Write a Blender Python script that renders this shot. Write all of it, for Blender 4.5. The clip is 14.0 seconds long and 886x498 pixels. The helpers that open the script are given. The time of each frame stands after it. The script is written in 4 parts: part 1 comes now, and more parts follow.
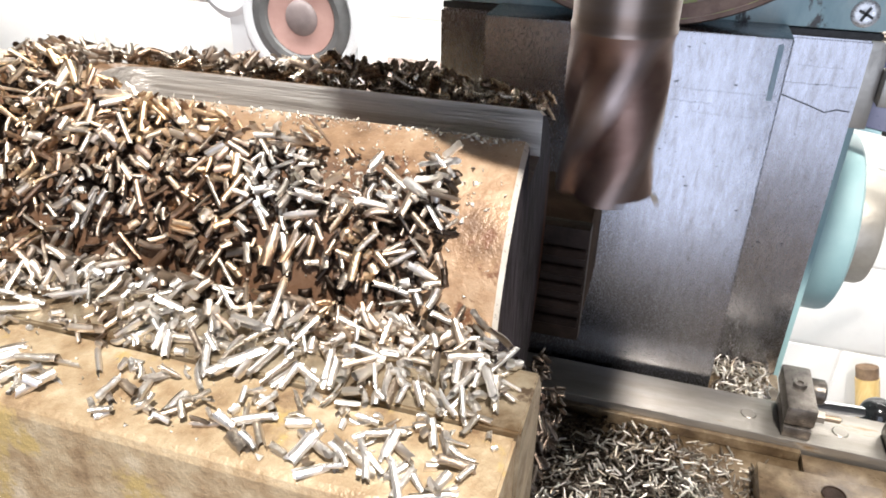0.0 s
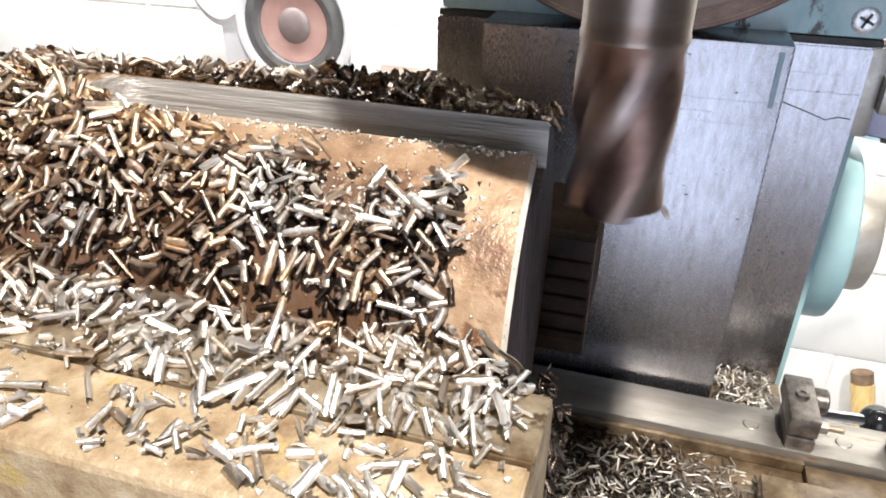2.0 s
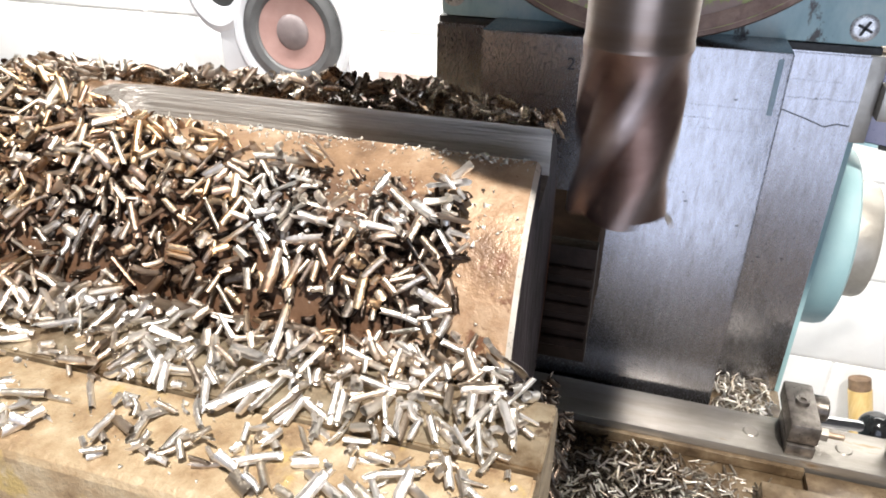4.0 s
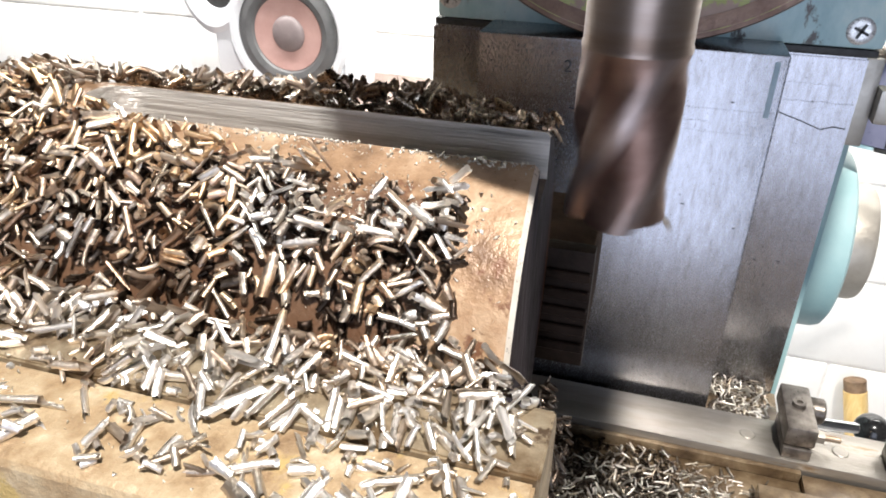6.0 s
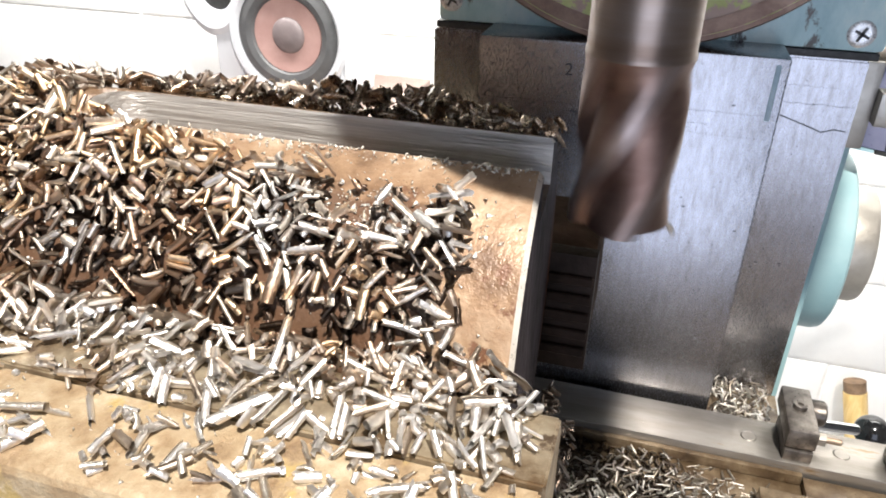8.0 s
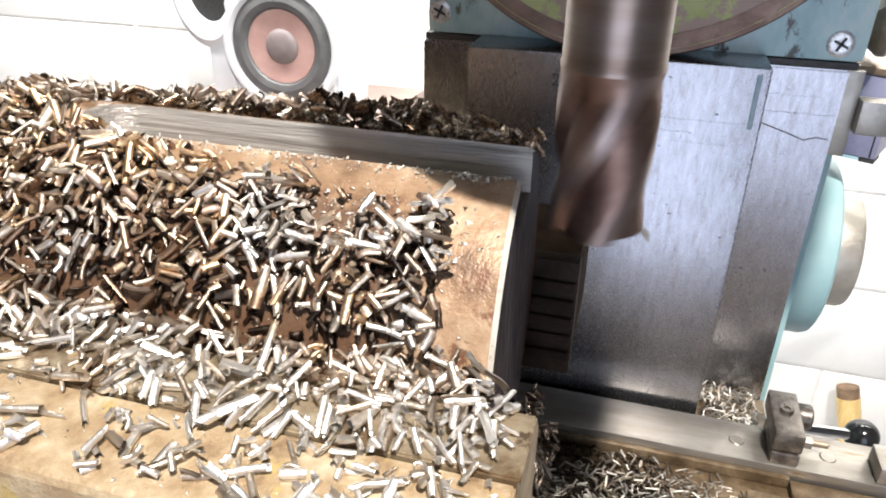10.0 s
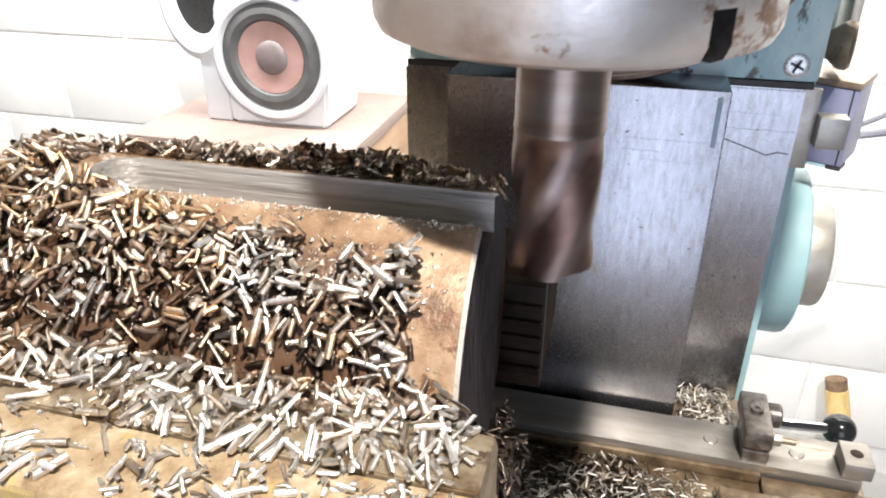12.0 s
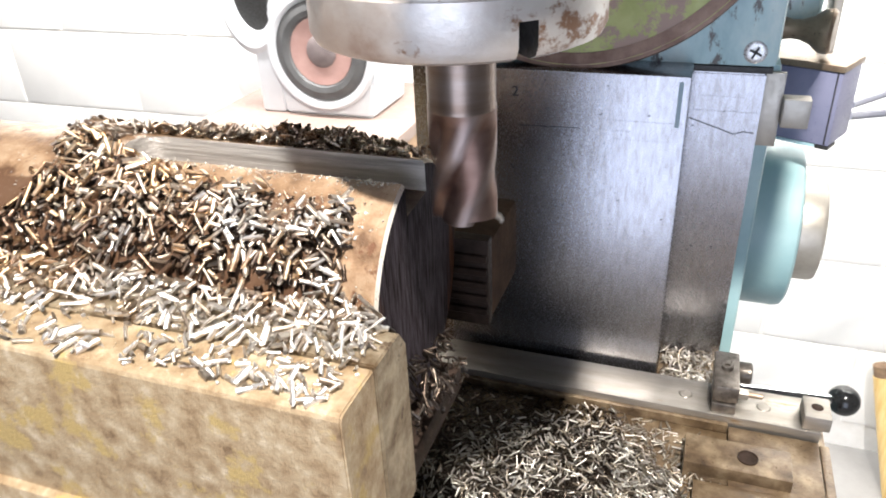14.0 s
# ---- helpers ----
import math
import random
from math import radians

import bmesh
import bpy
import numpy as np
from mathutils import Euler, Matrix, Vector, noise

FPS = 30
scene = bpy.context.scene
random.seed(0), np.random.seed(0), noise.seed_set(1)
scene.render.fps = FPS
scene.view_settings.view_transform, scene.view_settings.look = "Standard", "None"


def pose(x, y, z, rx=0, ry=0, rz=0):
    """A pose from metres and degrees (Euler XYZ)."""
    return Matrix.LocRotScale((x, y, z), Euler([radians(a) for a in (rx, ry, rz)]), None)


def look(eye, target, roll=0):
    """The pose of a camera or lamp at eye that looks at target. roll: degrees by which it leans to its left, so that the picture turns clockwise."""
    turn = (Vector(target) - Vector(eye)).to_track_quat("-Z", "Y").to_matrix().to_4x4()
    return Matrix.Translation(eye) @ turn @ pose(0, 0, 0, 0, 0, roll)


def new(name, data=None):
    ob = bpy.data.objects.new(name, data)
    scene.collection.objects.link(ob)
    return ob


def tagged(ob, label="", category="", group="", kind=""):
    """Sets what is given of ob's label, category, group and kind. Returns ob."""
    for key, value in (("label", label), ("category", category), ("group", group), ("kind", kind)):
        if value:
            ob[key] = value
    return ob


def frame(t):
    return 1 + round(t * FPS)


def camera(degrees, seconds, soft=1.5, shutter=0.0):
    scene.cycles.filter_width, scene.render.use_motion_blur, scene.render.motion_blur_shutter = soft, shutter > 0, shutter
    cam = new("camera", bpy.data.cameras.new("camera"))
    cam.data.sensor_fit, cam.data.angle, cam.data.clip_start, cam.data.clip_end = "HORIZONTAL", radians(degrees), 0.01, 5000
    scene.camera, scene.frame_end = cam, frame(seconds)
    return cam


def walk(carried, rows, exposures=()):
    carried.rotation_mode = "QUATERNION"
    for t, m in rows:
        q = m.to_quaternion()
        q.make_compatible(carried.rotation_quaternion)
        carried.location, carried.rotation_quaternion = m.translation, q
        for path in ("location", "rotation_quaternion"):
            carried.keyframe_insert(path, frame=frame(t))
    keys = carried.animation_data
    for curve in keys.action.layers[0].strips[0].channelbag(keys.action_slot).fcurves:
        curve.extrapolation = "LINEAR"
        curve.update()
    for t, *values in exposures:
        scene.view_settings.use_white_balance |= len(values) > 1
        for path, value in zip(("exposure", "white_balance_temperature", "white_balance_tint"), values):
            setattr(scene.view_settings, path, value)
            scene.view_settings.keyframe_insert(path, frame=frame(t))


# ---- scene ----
cam = camera(62.7, 14.0, soft=1.8, shutter=0.35)
PATH = [
    (0, (0.068, 0.078, 0.476), (-0.444, 1.74, -0.512), 0.9),
    (0.5, (0.067, 0.079, 0.475), (-0.433, 1.748, -0.508), 1.1),
    (1, (0.065, 0.081, 0.476), (-0.438, 1.753, -0.499), 0.8),
    (1.5, (0.064, 0.082, 0.476), (-0.427, 1.76, -0.496), 1.1),
    (2, (0.064, 0.083, 0.475), (-0.433, 1.758, -0.497), 0.9),
    (2.5, (0.063, 0.083, 0.475), (-0.444, 1.757, -0.495), 0.7),
    (3, (0.063, 0.083, 0.475), (-0.441, 1.762, -0.488), 0.8),
    (5.5, (0.062, 0.083, 0.475), (-0.42, 1.773, -0.48), 1.2),
    (6, (0.062, 0.084, 0.475), (-0.42, 1.774, -0.478), 1.2),
    (6.5, (0.062, 0.084, 0.476), (-0.422, 1.775, -0.477), 1.1),
    (7, (0.061, 0.084, 0.476), (-0.427, 1.774, -0.474), 1.0),
    (7.5, (0.061, 0.084, 0.476), (-0.424, 1.775, -0.475), 1.1),
    (9.8, (0.063, 0.082, 0.476), (-0.409, 1.786, -0.46), 1.1),
    (10, (0.065, 0.08, 0.478), (-0.408, 1.787, -0.451), 1.0),
    (10.5, (0.068, 0.077, 0.481), (-0.375, 1.801, -0.43), 1.3),
    (11, (0.068, 0.077, 0.482), (-0.378, 1.801, -0.428), 1.4),
    (11.5, (0.068, 0.077, 0.482), (-0.376, 1.805, -0.422), 1.5),
    (12, (0.074, 0.068, 0.496), (-0.385, 1.778, -0.435), -0.1),
    (12.5, (0.083, 0.061, 0.507), (-0.339, 1.777, -0.431), 0.0),
    (13, (0.083, 0.058, 0.506), (-0.329, 1.767, -0.447), 0.1),
    (13.5, (0.098, 0.046, 0.508), (-0.373, 1.725, -0.472), -1.6),
    (14, (0.126, 0.028, 0.51), (-0.492, 1.675, -0.441), -2.6),
]
walk(cam, [(t, look(eye, target, roll)) for t, eye, target, roll in PATH],
     exposures=[(0.0, 0.10), (12.0, 0.12), (13.5, 0.18), (14.0, 0.30)])

# ---- world and lamps ----
world = bpy.data.worlds.new("workshop_air")
scene.world = world
world.use_nodes = True
world.node_tree.nodes["Background"].inputs[0].default_value = (0.9, 0.95, 1.0, 1)
world.node_tree.nodes["Background"].inputs[1].default_value = 0.05


def area_lamp(name, eye, target, w, h, watts, colour):
    data = bpy.data.lights.new(name, "AREA")
    data.shape, data.size, data.size_y, data.energy, data.color = "RECTANGLE", w, h, watts, colour
    ob = new(name, data)
    ob.matrix_world = look(eye, target)
    return ob


area_lamp("work_lamp_light", (0.310, -0.280, 1.51), (0.02, 0.22, 0.42), 0.045, 0.045, 43.0, (1.0, 0.945, 0.885))
area_lamp("doorway_light", (0.50, -2.19, 0.25), (0.50, 0.0, 0.25), 1.68, 1.88, 31.0, (0.72, 0.80, 1.0))
# Added lamp without a fitting, aimed to brighten only the block wall.
area_lamp("wall_wash_light", (-0.30, 1.05, 1.15), (-0.30, 1.53, 0.75), 2.6, 0.10, 76.0, (1.0, 0.98, 0.95))


# ---- materials ----
def nodes_of(name):
    m = bpy.data.materials.new(name)
    m.use_nodes = True
    nt = m.node_tree
    return m, nt, nt.nodes["Principled BSDF"]


def noise_node(nt, scale, detail=6.0, rough=0.6, stretch=None):
    tc = nt.nodes.new("ShaderNodeTexCoord")
    mp = nt.nodes.new("ShaderNodeMapping")
    if stretch:
        mp.inputs["Scale"].default_value = stretch
    n = nt.nodes.new("ShaderNodeTexNoise")
    n.inputs["Scale"].default_value, n.inputs["Detail"].default_value, n.inputs["Roughness"].default_value = scale, detail, rough
    nt.links.new(tc.outputs["Object"], mp.inputs["Vector"])
    nt.links.new(mp.outputs["Vector"], n.inputs["Vector"])
    return n


def ramp_node(nt, src, stops):
    r = nt.nodes.new("ShaderNodeValToRGB")
    el = r.color_ramp.elements
    el[0].position, el[0].color = stops[0][0], (*stops[0][1], 1)
    el[1].position, el[1].color = stops[-1][0], (*stops[-1][1], 1)
    for p, c in stops[1:-1]:
        e = el.new(p)
        e.color = (*c, 1)
    nt.links.new(src, r.inputs[0])
    return r


def surface(name, stops, scale, rough=(0.4, 0.6), metal=0.0, fine=900.0, bump=0.15, stretch=None, spots=None, spot_scale=60.0,
            spot_edge=0.62, coat=0.0, gloss=0.5):
    """Mottled surface: large stains, fine grain in gloss and relief, and spots of a second colour."""
    m, nt, b = nodes_of(name)
    big = noise_node(nt, scale, 8.0, 0.62, stretch)
    small = noise_node(nt, fine, 3.0, 0.7, stretch)
    col = ramp_node(nt, big.outputs["Fac"], stops).outputs[0]
    if spots:
        sp = noise_node(nt, spot_scale, 6.0, 0.7, stretch)
        mask = ramp_node(nt, sp.outputs["Fac"], [(spot_edge, (0, 0, 0)), (spot_edge + 0.05, (1, 1, 1))])
        mix = nt.nodes.new("ShaderNodeMix")
        mix.data_type = "RGBA"
        nt.links.new(mask.outputs[0], mix.inputs[0])
        nt.links.new(col, mix.inputs[6])
        mix.inputs[7].default_value = (*spots, 1)
        col = mix.outputs[2]
    nt.links.new(col, b.inputs["Base Color"])
    b.inputs["Metallic"].default_value = metal
    b.inputs["Coat Weight"].default_value = coat
    b.inputs["Specular IOR Level"].default_value = gloss
    b.inputs["Coat Roughness"].default_value = 0.15
    rr = nt.nodes.new("ShaderNodeMapRange")
    rr.inputs["From Min"].default_value, rr.inputs["From Max"].default_value = 0.3, 0.7
    rr.inputs["To Min"].default_value, rr.inputs["To Max"].default_value = rough
    nt.links.new(small.outputs["Fac"], rr.inputs["Value"])
    nt.links.new(rr.outputs["Result"], b.inputs["Roughness"])
    if bump:
        bp = nt.nodes.new("ShaderNodeBump")
        bp.inputs["Strength"].default_value, bp.inputs["Distance"].default_value = bump, 0.0006
        nt.links.new(small.outputs["Fac"], bp.inputs["Height"])
        nt.links.new(bp.outputs[0], b.inputs["Normal"])
    return m


def chip_material(name, stops, rough, stained=None, metal=1.0):
    """Curled metal, each piece of its own tint; stained: tints of the heat-coloured drifts among them."""
    m, nt, b = nodes_of(name)
    g = nt.nodes.new("ShaderNodeNewGeometry")
    oi = nt.nodes.new("ShaderNodeObjectInfo")
    add = nt.nodes.new("ShaderNodeMath")
    add.operation = "ADD"
    nt.links.new(g.outputs["Random Per Island"], add.inputs[0])
    nt.links.new(oi.outputs["Random"], add.inputs[1])
    fr = nt.nodes.new("ShaderNodeMath")
    fr.operation = "FRACT"
    nt.links.new(add.outputs[0], fr.inputs[0])
    col = ramp_node(nt, fr.outputs[0], stops).outputs[0]
    if stained:
        zone = nt.nodes.new("ShaderNodeTexNoise")
        zone.inputs["Scale"].default_value, zone.inputs["Detail"].default_value = 32.0, 2.0
        nt.links.new(g.outputs["Position"], zone.inputs["Vector"])
        drift = nt.nodes.new("ShaderNodeVectorMath")
        drift.operation = "DOT_PRODUCT"
        drift.inputs[1].default_value = (-1.6, 6.0, 0.0)
        nt.links.new(g.outputs["Position"], drift.inputs[0])
        both = nt.nodes.new("ShaderNodeMath")
        both.operation = "ADD"
        nt.links.new(zone.outputs["Fac"], both.inputs[0])
        nt.links.new(drift.outputs["Value"], both.inputs[1])
        off = nt.nodes.new("ShaderNodeMath")
        off.operation = "SUBTRACT"
        nt.links.new(both.outputs[0], off.inputs[0])
        off.inputs[1].default_value = 1.125
        mask = ramp_node(nt, off.outputs[0], [(0.40, (0, 0, 0)), (0.55, (1, 1, 1))])
        mix = nt.nodes.new("ShaderNodeMix")
        mix.data_type = "RGBA"
        nt.links.new(mask.outputs[0], mix.inputs[0])
        nt.links.new(col, mix.inputs[6])
        nt.links.new(ramp_node(nt, fr.outputs[0], stained).outputs[0], mix.inputs[7])
        col = mix.outputs[2]
    nt.links.new(col, b.inputs["Base Color"])
    b.inputs["Metallic"].default_value = metal
    n = noise_node(nt, 1300.0, 3.0, 0.7)
    rr = nt.nodes.new("ShaderNodeMapRange")
    rr.inputs["To Min"].default_value, rr.inputs["To Max"].default_value = rough
    nt.links.new(n.outputs["Fac"], rr.inputs["Value"])
    nt.links.new(rr.outputs["Result"], b.inputs["Roughness"])
    bp = nt.nodes.new("ShaderNodeBump")
    bp.inputs["Strength"].default_value, bp.inputs["Distance"].default_value = 0.7, 0.0003
    nt.links.new(n.outputs["Fac"], bp.inputs["Height"])
    nt.links.new(bp.outputs[0], b.inputs["Normal"])
    return m


RUST = surface("oiled_rusty_steel", [(0.32, (0.11, 0.058, 0.03)), (0.5, (0.29, 0.185, 0.11)), (0.68, (0.45, 0.34, 0.235))], 75.0,
               (0.26, 0.52), 0.15, 700.0, 0.4, None, (0.14, 0.065, 0.035), 85.0, 0.575, 0.25)


def soak(m, corner, tint):
    """Brown cutting oil soaked into the bar where the chips lie, with an uneven edge."""
    nt = m.node_tree
    b = nt.nodes["Principled BSDF"]
    col = b.inputs["Base Color"].links[0].from_socket
    g = nt.nodes.new("ShaderNodeNewGeometry")
    sep = nt.nodes.new("ShaderNodeSeparateXYZ")
    nt.links.new(g.outputs["Position"], sep.inputs[0])
    edge = nt.nodes.new("ShaderNodeTexNoise")
    edge.inputs["Scale"].default_value, edge.inputs["Detail"].default_value = 130.0, 5.0
    nt.links.new(g.outputs["Position"], edge.inputs["Vector"])
    wet = None
    for axis, lim in zip(("X", "Y"), corner):
        d = nt.nodes.new("ShaderNodeMath")
        d.operation = "SUBTRACT"
        d.inputs[0].default_value = lim
        nt.links.new(sep.outputs[axis], d.inputs[1])
        w = nt.nodes.new("ShaderNodeMath")
        w.operation = "MULTIPLY_ADD"
        nt.links.new(d.outputs[0], w.inputs[0])
        w.inputs[1].default_value = 60.0
        nt.links.new(edge.outputs["Fac"], w.inputs[2])
        if wet is None:
            wet = w.outputs[0]
        else:
            low = nt.nodes.new("ShaderNodeMath")
            low.operation = "MINIMUM"
            nt.links.new(wet, low.inputs[0])
            nt.links.new(w.outputs[0], low.inputs[1])
            wet = low.outputs[0]
    mask = ramp_node(nt, wet, [(0.46, (0, 0, 0)), (0.60, (0.92, 0.92, 0.92))])
    mix = nt.nodes.new("ShaderNodeMix")
    mix.data_type = "RGBA"
    nt.links.new(mask.outputs[0], mix.inputs[0])
    nt.links.new(col, mix.inputs[6])
    mix.inputs[7].default_value = (*tint, 1)
    nt.links.new(mix.outputs[2], b.inputs["Base Color"])


soak(RUST, (0.029, 0.2055), (0.10, 0.052, 0.030))
DARKFLOOR = surface("dark_brown_keyway_floor", [(0.3, (0.03, 0.018, 0.012)), (0.7, (0.15, 0.09, 0.06))], 90.0, (0.25, 0.5), 0.3, 600.0, 0.3, (0.3, 1, 1))
MACHINED = surface("milled_bright_steel", [(0.30, (0.30, 0.285, 0.265)), (0.48, (0.60, 0.58, 0.55)), (0.7, (0.86, 0.84, 0.81))], 190.0, (0.30, 0.50), 0.6, 500.0, 0.9,
                   (0.07, 1, 2.2), (0.22, 0.19, 0.16), 110.0, 0.66)
# Near-black tone holds the end's shade, bluish streaks its sheen; spots are rust.
SHADED_END = surface("turned_steel_with_shade", [(0.35, (0.008, 0.005, 0.004)), (0.62, (0.060, 0.050, 0.060))], 800.0, (0.45, 0.75), 0.0, 900.0, 0.5,
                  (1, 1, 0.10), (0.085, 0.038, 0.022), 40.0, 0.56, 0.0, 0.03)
RIM = surface("bright_turned_edge", [(0.3, (0.62, 0.57, 0.50)), (0.7, (0.82, 0.78, 0.72))], 200.0, (0.25, 0.4), 0.4, 800.0, 0.2)
CAST = surface("bare_cast_iron_tan", [(0.30, (0.16, 0.10, 0.055)), (0.42, (0.29, 0.205, 0.12)), (0.55, (0.38, 0.295, 0.19)), (0.70, (0.52, 0.435, 0.325))], 130.0,
               (0.28, 0.60), 0.15, 700.0, 0.6, None, (0.39, 0.285, 0.12), 38.0, 0.54, 0.12)
JAWSTEEL = surface("jaw_plate_steel", [(0.35, (0.17, 0.115, 0.065)), (0.65, (0.47, 0.40, 0.29))], 110.0, (0.3, 0.55), 0.6, 700.0, 0.4, None, (0.13, 0.09, 0.06), 130.0, 0.60)
DARKJAW_AND_SHADE = surface("dark_oily_jaw_and_shade", [(0.3, (0.012, 0.008, 0.006)), (0.7, (0.050, 0.034, 0.027))], 80.0, (0.3, 0.5), 0.0, 700.0, 0.4, gloss=0.05)
SHADED_JAW = surface("rough_jaw_casting_in_shade", [(0.3, (0.028, 0.017, 0.012)), (0.7, (0.085, 0.052, 0.036))], 60.0, (0.55, 0.8), 0.0, 500.0, 0.5, gloss=0.03)
DARKSTEEL = surface("dark_handled_steel", [(0.32, (0.06, 0.05, 0.042)), (0.68, (0.24, 0.215, 0.19))], 120.0, (0.25, 0.45), 0.7, 600.0, 0.25)
GROUND = surface("ground_steel_way", [(0.30, (0.25, 0.243, 0.247)), (0.44, (0.30, 0.298, 0.315)), (0.56, (0.325, 0.325, 0.347)), (0.70, (0.36, 0.362, 0.388))], 260.0,
                 (0.21, 0.30), 0.97, 1300.0, 0.12, (1.6, 1, 0.35), (0.10, 0.092, 0.092), 330.0, 0.655)
RAILSTEEL = surface("rail_steel", [(0.3, (0.19, 0.17, 0.145)), (0.7, (0.38, 0.355, 0.32))], 60.0, (0.28, 0.5), 0.75, 700.0, 0.3, (0.2, 1, 1),
                    (0.28, 0.2, 0.12), 60.0, 0.64)
DECK = surface("oily_brown_deck", [(0.32, (0.05, 0.030, 0.016)), (0.5, (0.135, 0.092, 0.052)), (0.68, (0.27, 0.205, 0.13))], 60.0,
               (0.25, 0.5), 0.3, 500.0, 0.4, None, (0.10, 0.06, 0.03), 80.0, 0.62, 0.2)
TEAL = surface("worn_teal_paint", [(0.34, (0.31, 0.49, 0.54)), (0.5, (0.45, 0.63, 0.66)), (0.66, (0.64, 0.75, 0.74))], 40.0,
               (0.3, 0.55), 0.0, 300.0, 0.3, (1, 1, 0.5), (0.12, 0.12, 0.12), 70.0, 0.565, 0.1)
PALE_TEAL = surface("pale_teal_paint", [(0.3, (0.22, 0.38, 0.41)), (0.7, (0.36, 0.51, 0.52))], 15.0, (0.3, 0.5), 0.0, 200.0, 0.2, None,
                    (0.22, 0.34, 0.36), 60.0, 0.7)
NOSE = surface("stained_spindle_steel", [(0.30, (0.46, 0.32, 0.25)), (0.44, (0.66, 0.58, 0.53)), (0.62, (0.80, 0.77, 0.74))], 30.0,
               (0.34, 0.50), 0.65, 300.0, 0.15, (1, 1, 1.4), (0.34, 0.20, 0.13), 40.0, 0.60)
MILL = surface("cutter_tool_steel", [(0.3, (0.15, 0.085, 0.068)), (0.7, (0.34, 0.235, 0.195))], 80.0, (0.36, 0.52), 0.92, 500.0, 0.2, None,
               (0.30, 0.14, 0.08), 60.0, 0.63)
LAND = surface("ground_cutter_land", [(0.3, (0.27, 0.205, 0.18)), (0.7, (0.41, 0.34, 0.32))], 120.0, (0.32, 0.46), 0.85, 500.0, 0.0)
SHANK = surface("cutter_shank_steel", [(0.3, (0.23, 0.165, 0.13)), (0.7, (0.38, 0.33, 0.30))], 60.0, (0.30, 0.42), 0.85, 500.0, 0.0, (0.3, 0.3, 2))
FLANGE = surface("rusted_flange_rim", [(0.3, (0.13, 0.07, 0.05)), (0.7, (0.32, 0.22, 0.17))], 60.0, (0.35, 0.6), 0.4, 600.0, 0.4)
FLANGE_PAINT = surface("flaking_yellow_green_paint", [(0.3, (0.34, 0.38, 0.12)), (0.7, (0.58, 0.62, 0.28))], 40.0, (0.4, 0.6), 0.0, 300.0, 0.3,
                       None, (0.42, 0.30, 0.25), 48.0, 0.50)
BLACK = surface("black_plastic", [(0.3, (0.008, 0.008, 0.009)), (0.7, (0.02, 0.02, 0.02))], 100.0, (0.12, 0.2), 0.0, 300.0, 0.05)
GASKET_AND_SHADE = surface("dark_oily_gasket_and_shade", [(0.3, (0.012, 0.011, 0.01)), (0.7, (0.05, 0.05, 0.05))], 200.0, (0.4, 0.6), 0.0, 600.0, 0.4)
SCREW = surface("zinc_screw", [(0.3, (0.50, 0.50, 0.50)), (0.7, (0.75, 0.75, 0.75))], 200.0, (0.2, 0.4), 0.5, 600.0, 0.2)
CHROME = surface("chrome_rod", [(0.3, (0.62, 0.62, 0.63)), (0.7, (0.80, 0.80, 0.80))], 90.0, (0.06, 0.16), 1.0, 300.0, 0.03)
BOXBLUE = surface("dull_blue_switch_box", [(0.3, (0.16, 0.165, 0.26)), (0.7, (0.27, 0.275, 0.385))], 20.0, (0.25, 0.45), 0.1, 300.0, 0.15, None,
                  (0.5, 0.5, 0.58), 40.0, 0.72)
BRONZE = surface("bronze_bush", [(0.3, (0.18, 0.12, 0.08)), (0.7, (0.36, 0.28, 0.20))], 60.0, (0.25, 0.45), 0.6, 500.0, 0.2)
CAPMETAL = surface("grey_hub_cap", [(0.3, (0.30, 0.275, 0.235)), (0.7, (0.48, 0.45, 0.40))], 30.0, (0.3, 0.5), 0.6, 400.0, 0.2)
WALLPAINT = surface("white_painted_block", [(0.3, (0.74, 0.73, 0.71)), (0.7, (0.84, 0.83, 0.81))], 6.0, (0.6, 0.8), 0.0, 90.0, 0.9, None,
                    (0.66, 0.64, 0.60), 12.0, 0.70)
MORTAR = surface("painted_mortar", [(0.3, (0.72, 0.70, 0.67)), (0.7, (0.82, 0.81, 0.79))], 25.0, (0.7, 0.9), 0.0, 150.0, 0.9)
ROOMPAINT = surface("plain_room_paint", [(0.3, (0.12, 0.115, 0.11)), (0.7, (0.18, 0.175, 0.17))], 3.0, (0.6, 0.8), 0.0, 60.0, 0.4)
CONCRETE = surface("concrete_floor", [(0.3, (0.26, 0.255, 0.25)), (0.7, (0.40, 0.39, 0.38))], 4.0, (0.6, 0.85), 0.0, 80.0, 0.5)
CABWHITE = surface("white_speaker_plastic", [(0.3, (0.56, 0.57, 0.60)), (0.7, (0.64, 0.65, 0.68))], 10.0, (0.3, 0.45), 0.0, 300.0, 0.1)
CABGREY = surface("grey_speaker_trim", [(0.3, (0.34, 0.36, 0.48)), (0.7, (0.46, 0.48, 0.60))], 12.0, (0.35, 0.5), 0.0, 300.0, 0.1)
RUBBER = surface("grey_rubber_surround", [(0.3, (0.07, 0.07, 0.072)), (0.7, (0.12, 0.12, 0.122))], 30.0, (0.4, 0.6), 0.0, 200.0, 0.1)
CONE = surface("pink_paper_cone", [(0.3, (0.36, 0.21, 0.19)), (0.7, (0.47, 0.30, 0.27))], 20.0, (0.5, 0.7), 0.0, 200.0, 0.2)
DUSTCAP = surface("grey_dust_cap", [(0.3, (0.15, 0.12, 0.12)), (0.7, (0.23, 0.19, 0.19))], 30.0, (0.4, 0.6), 0.0, 200.0, 0.1)
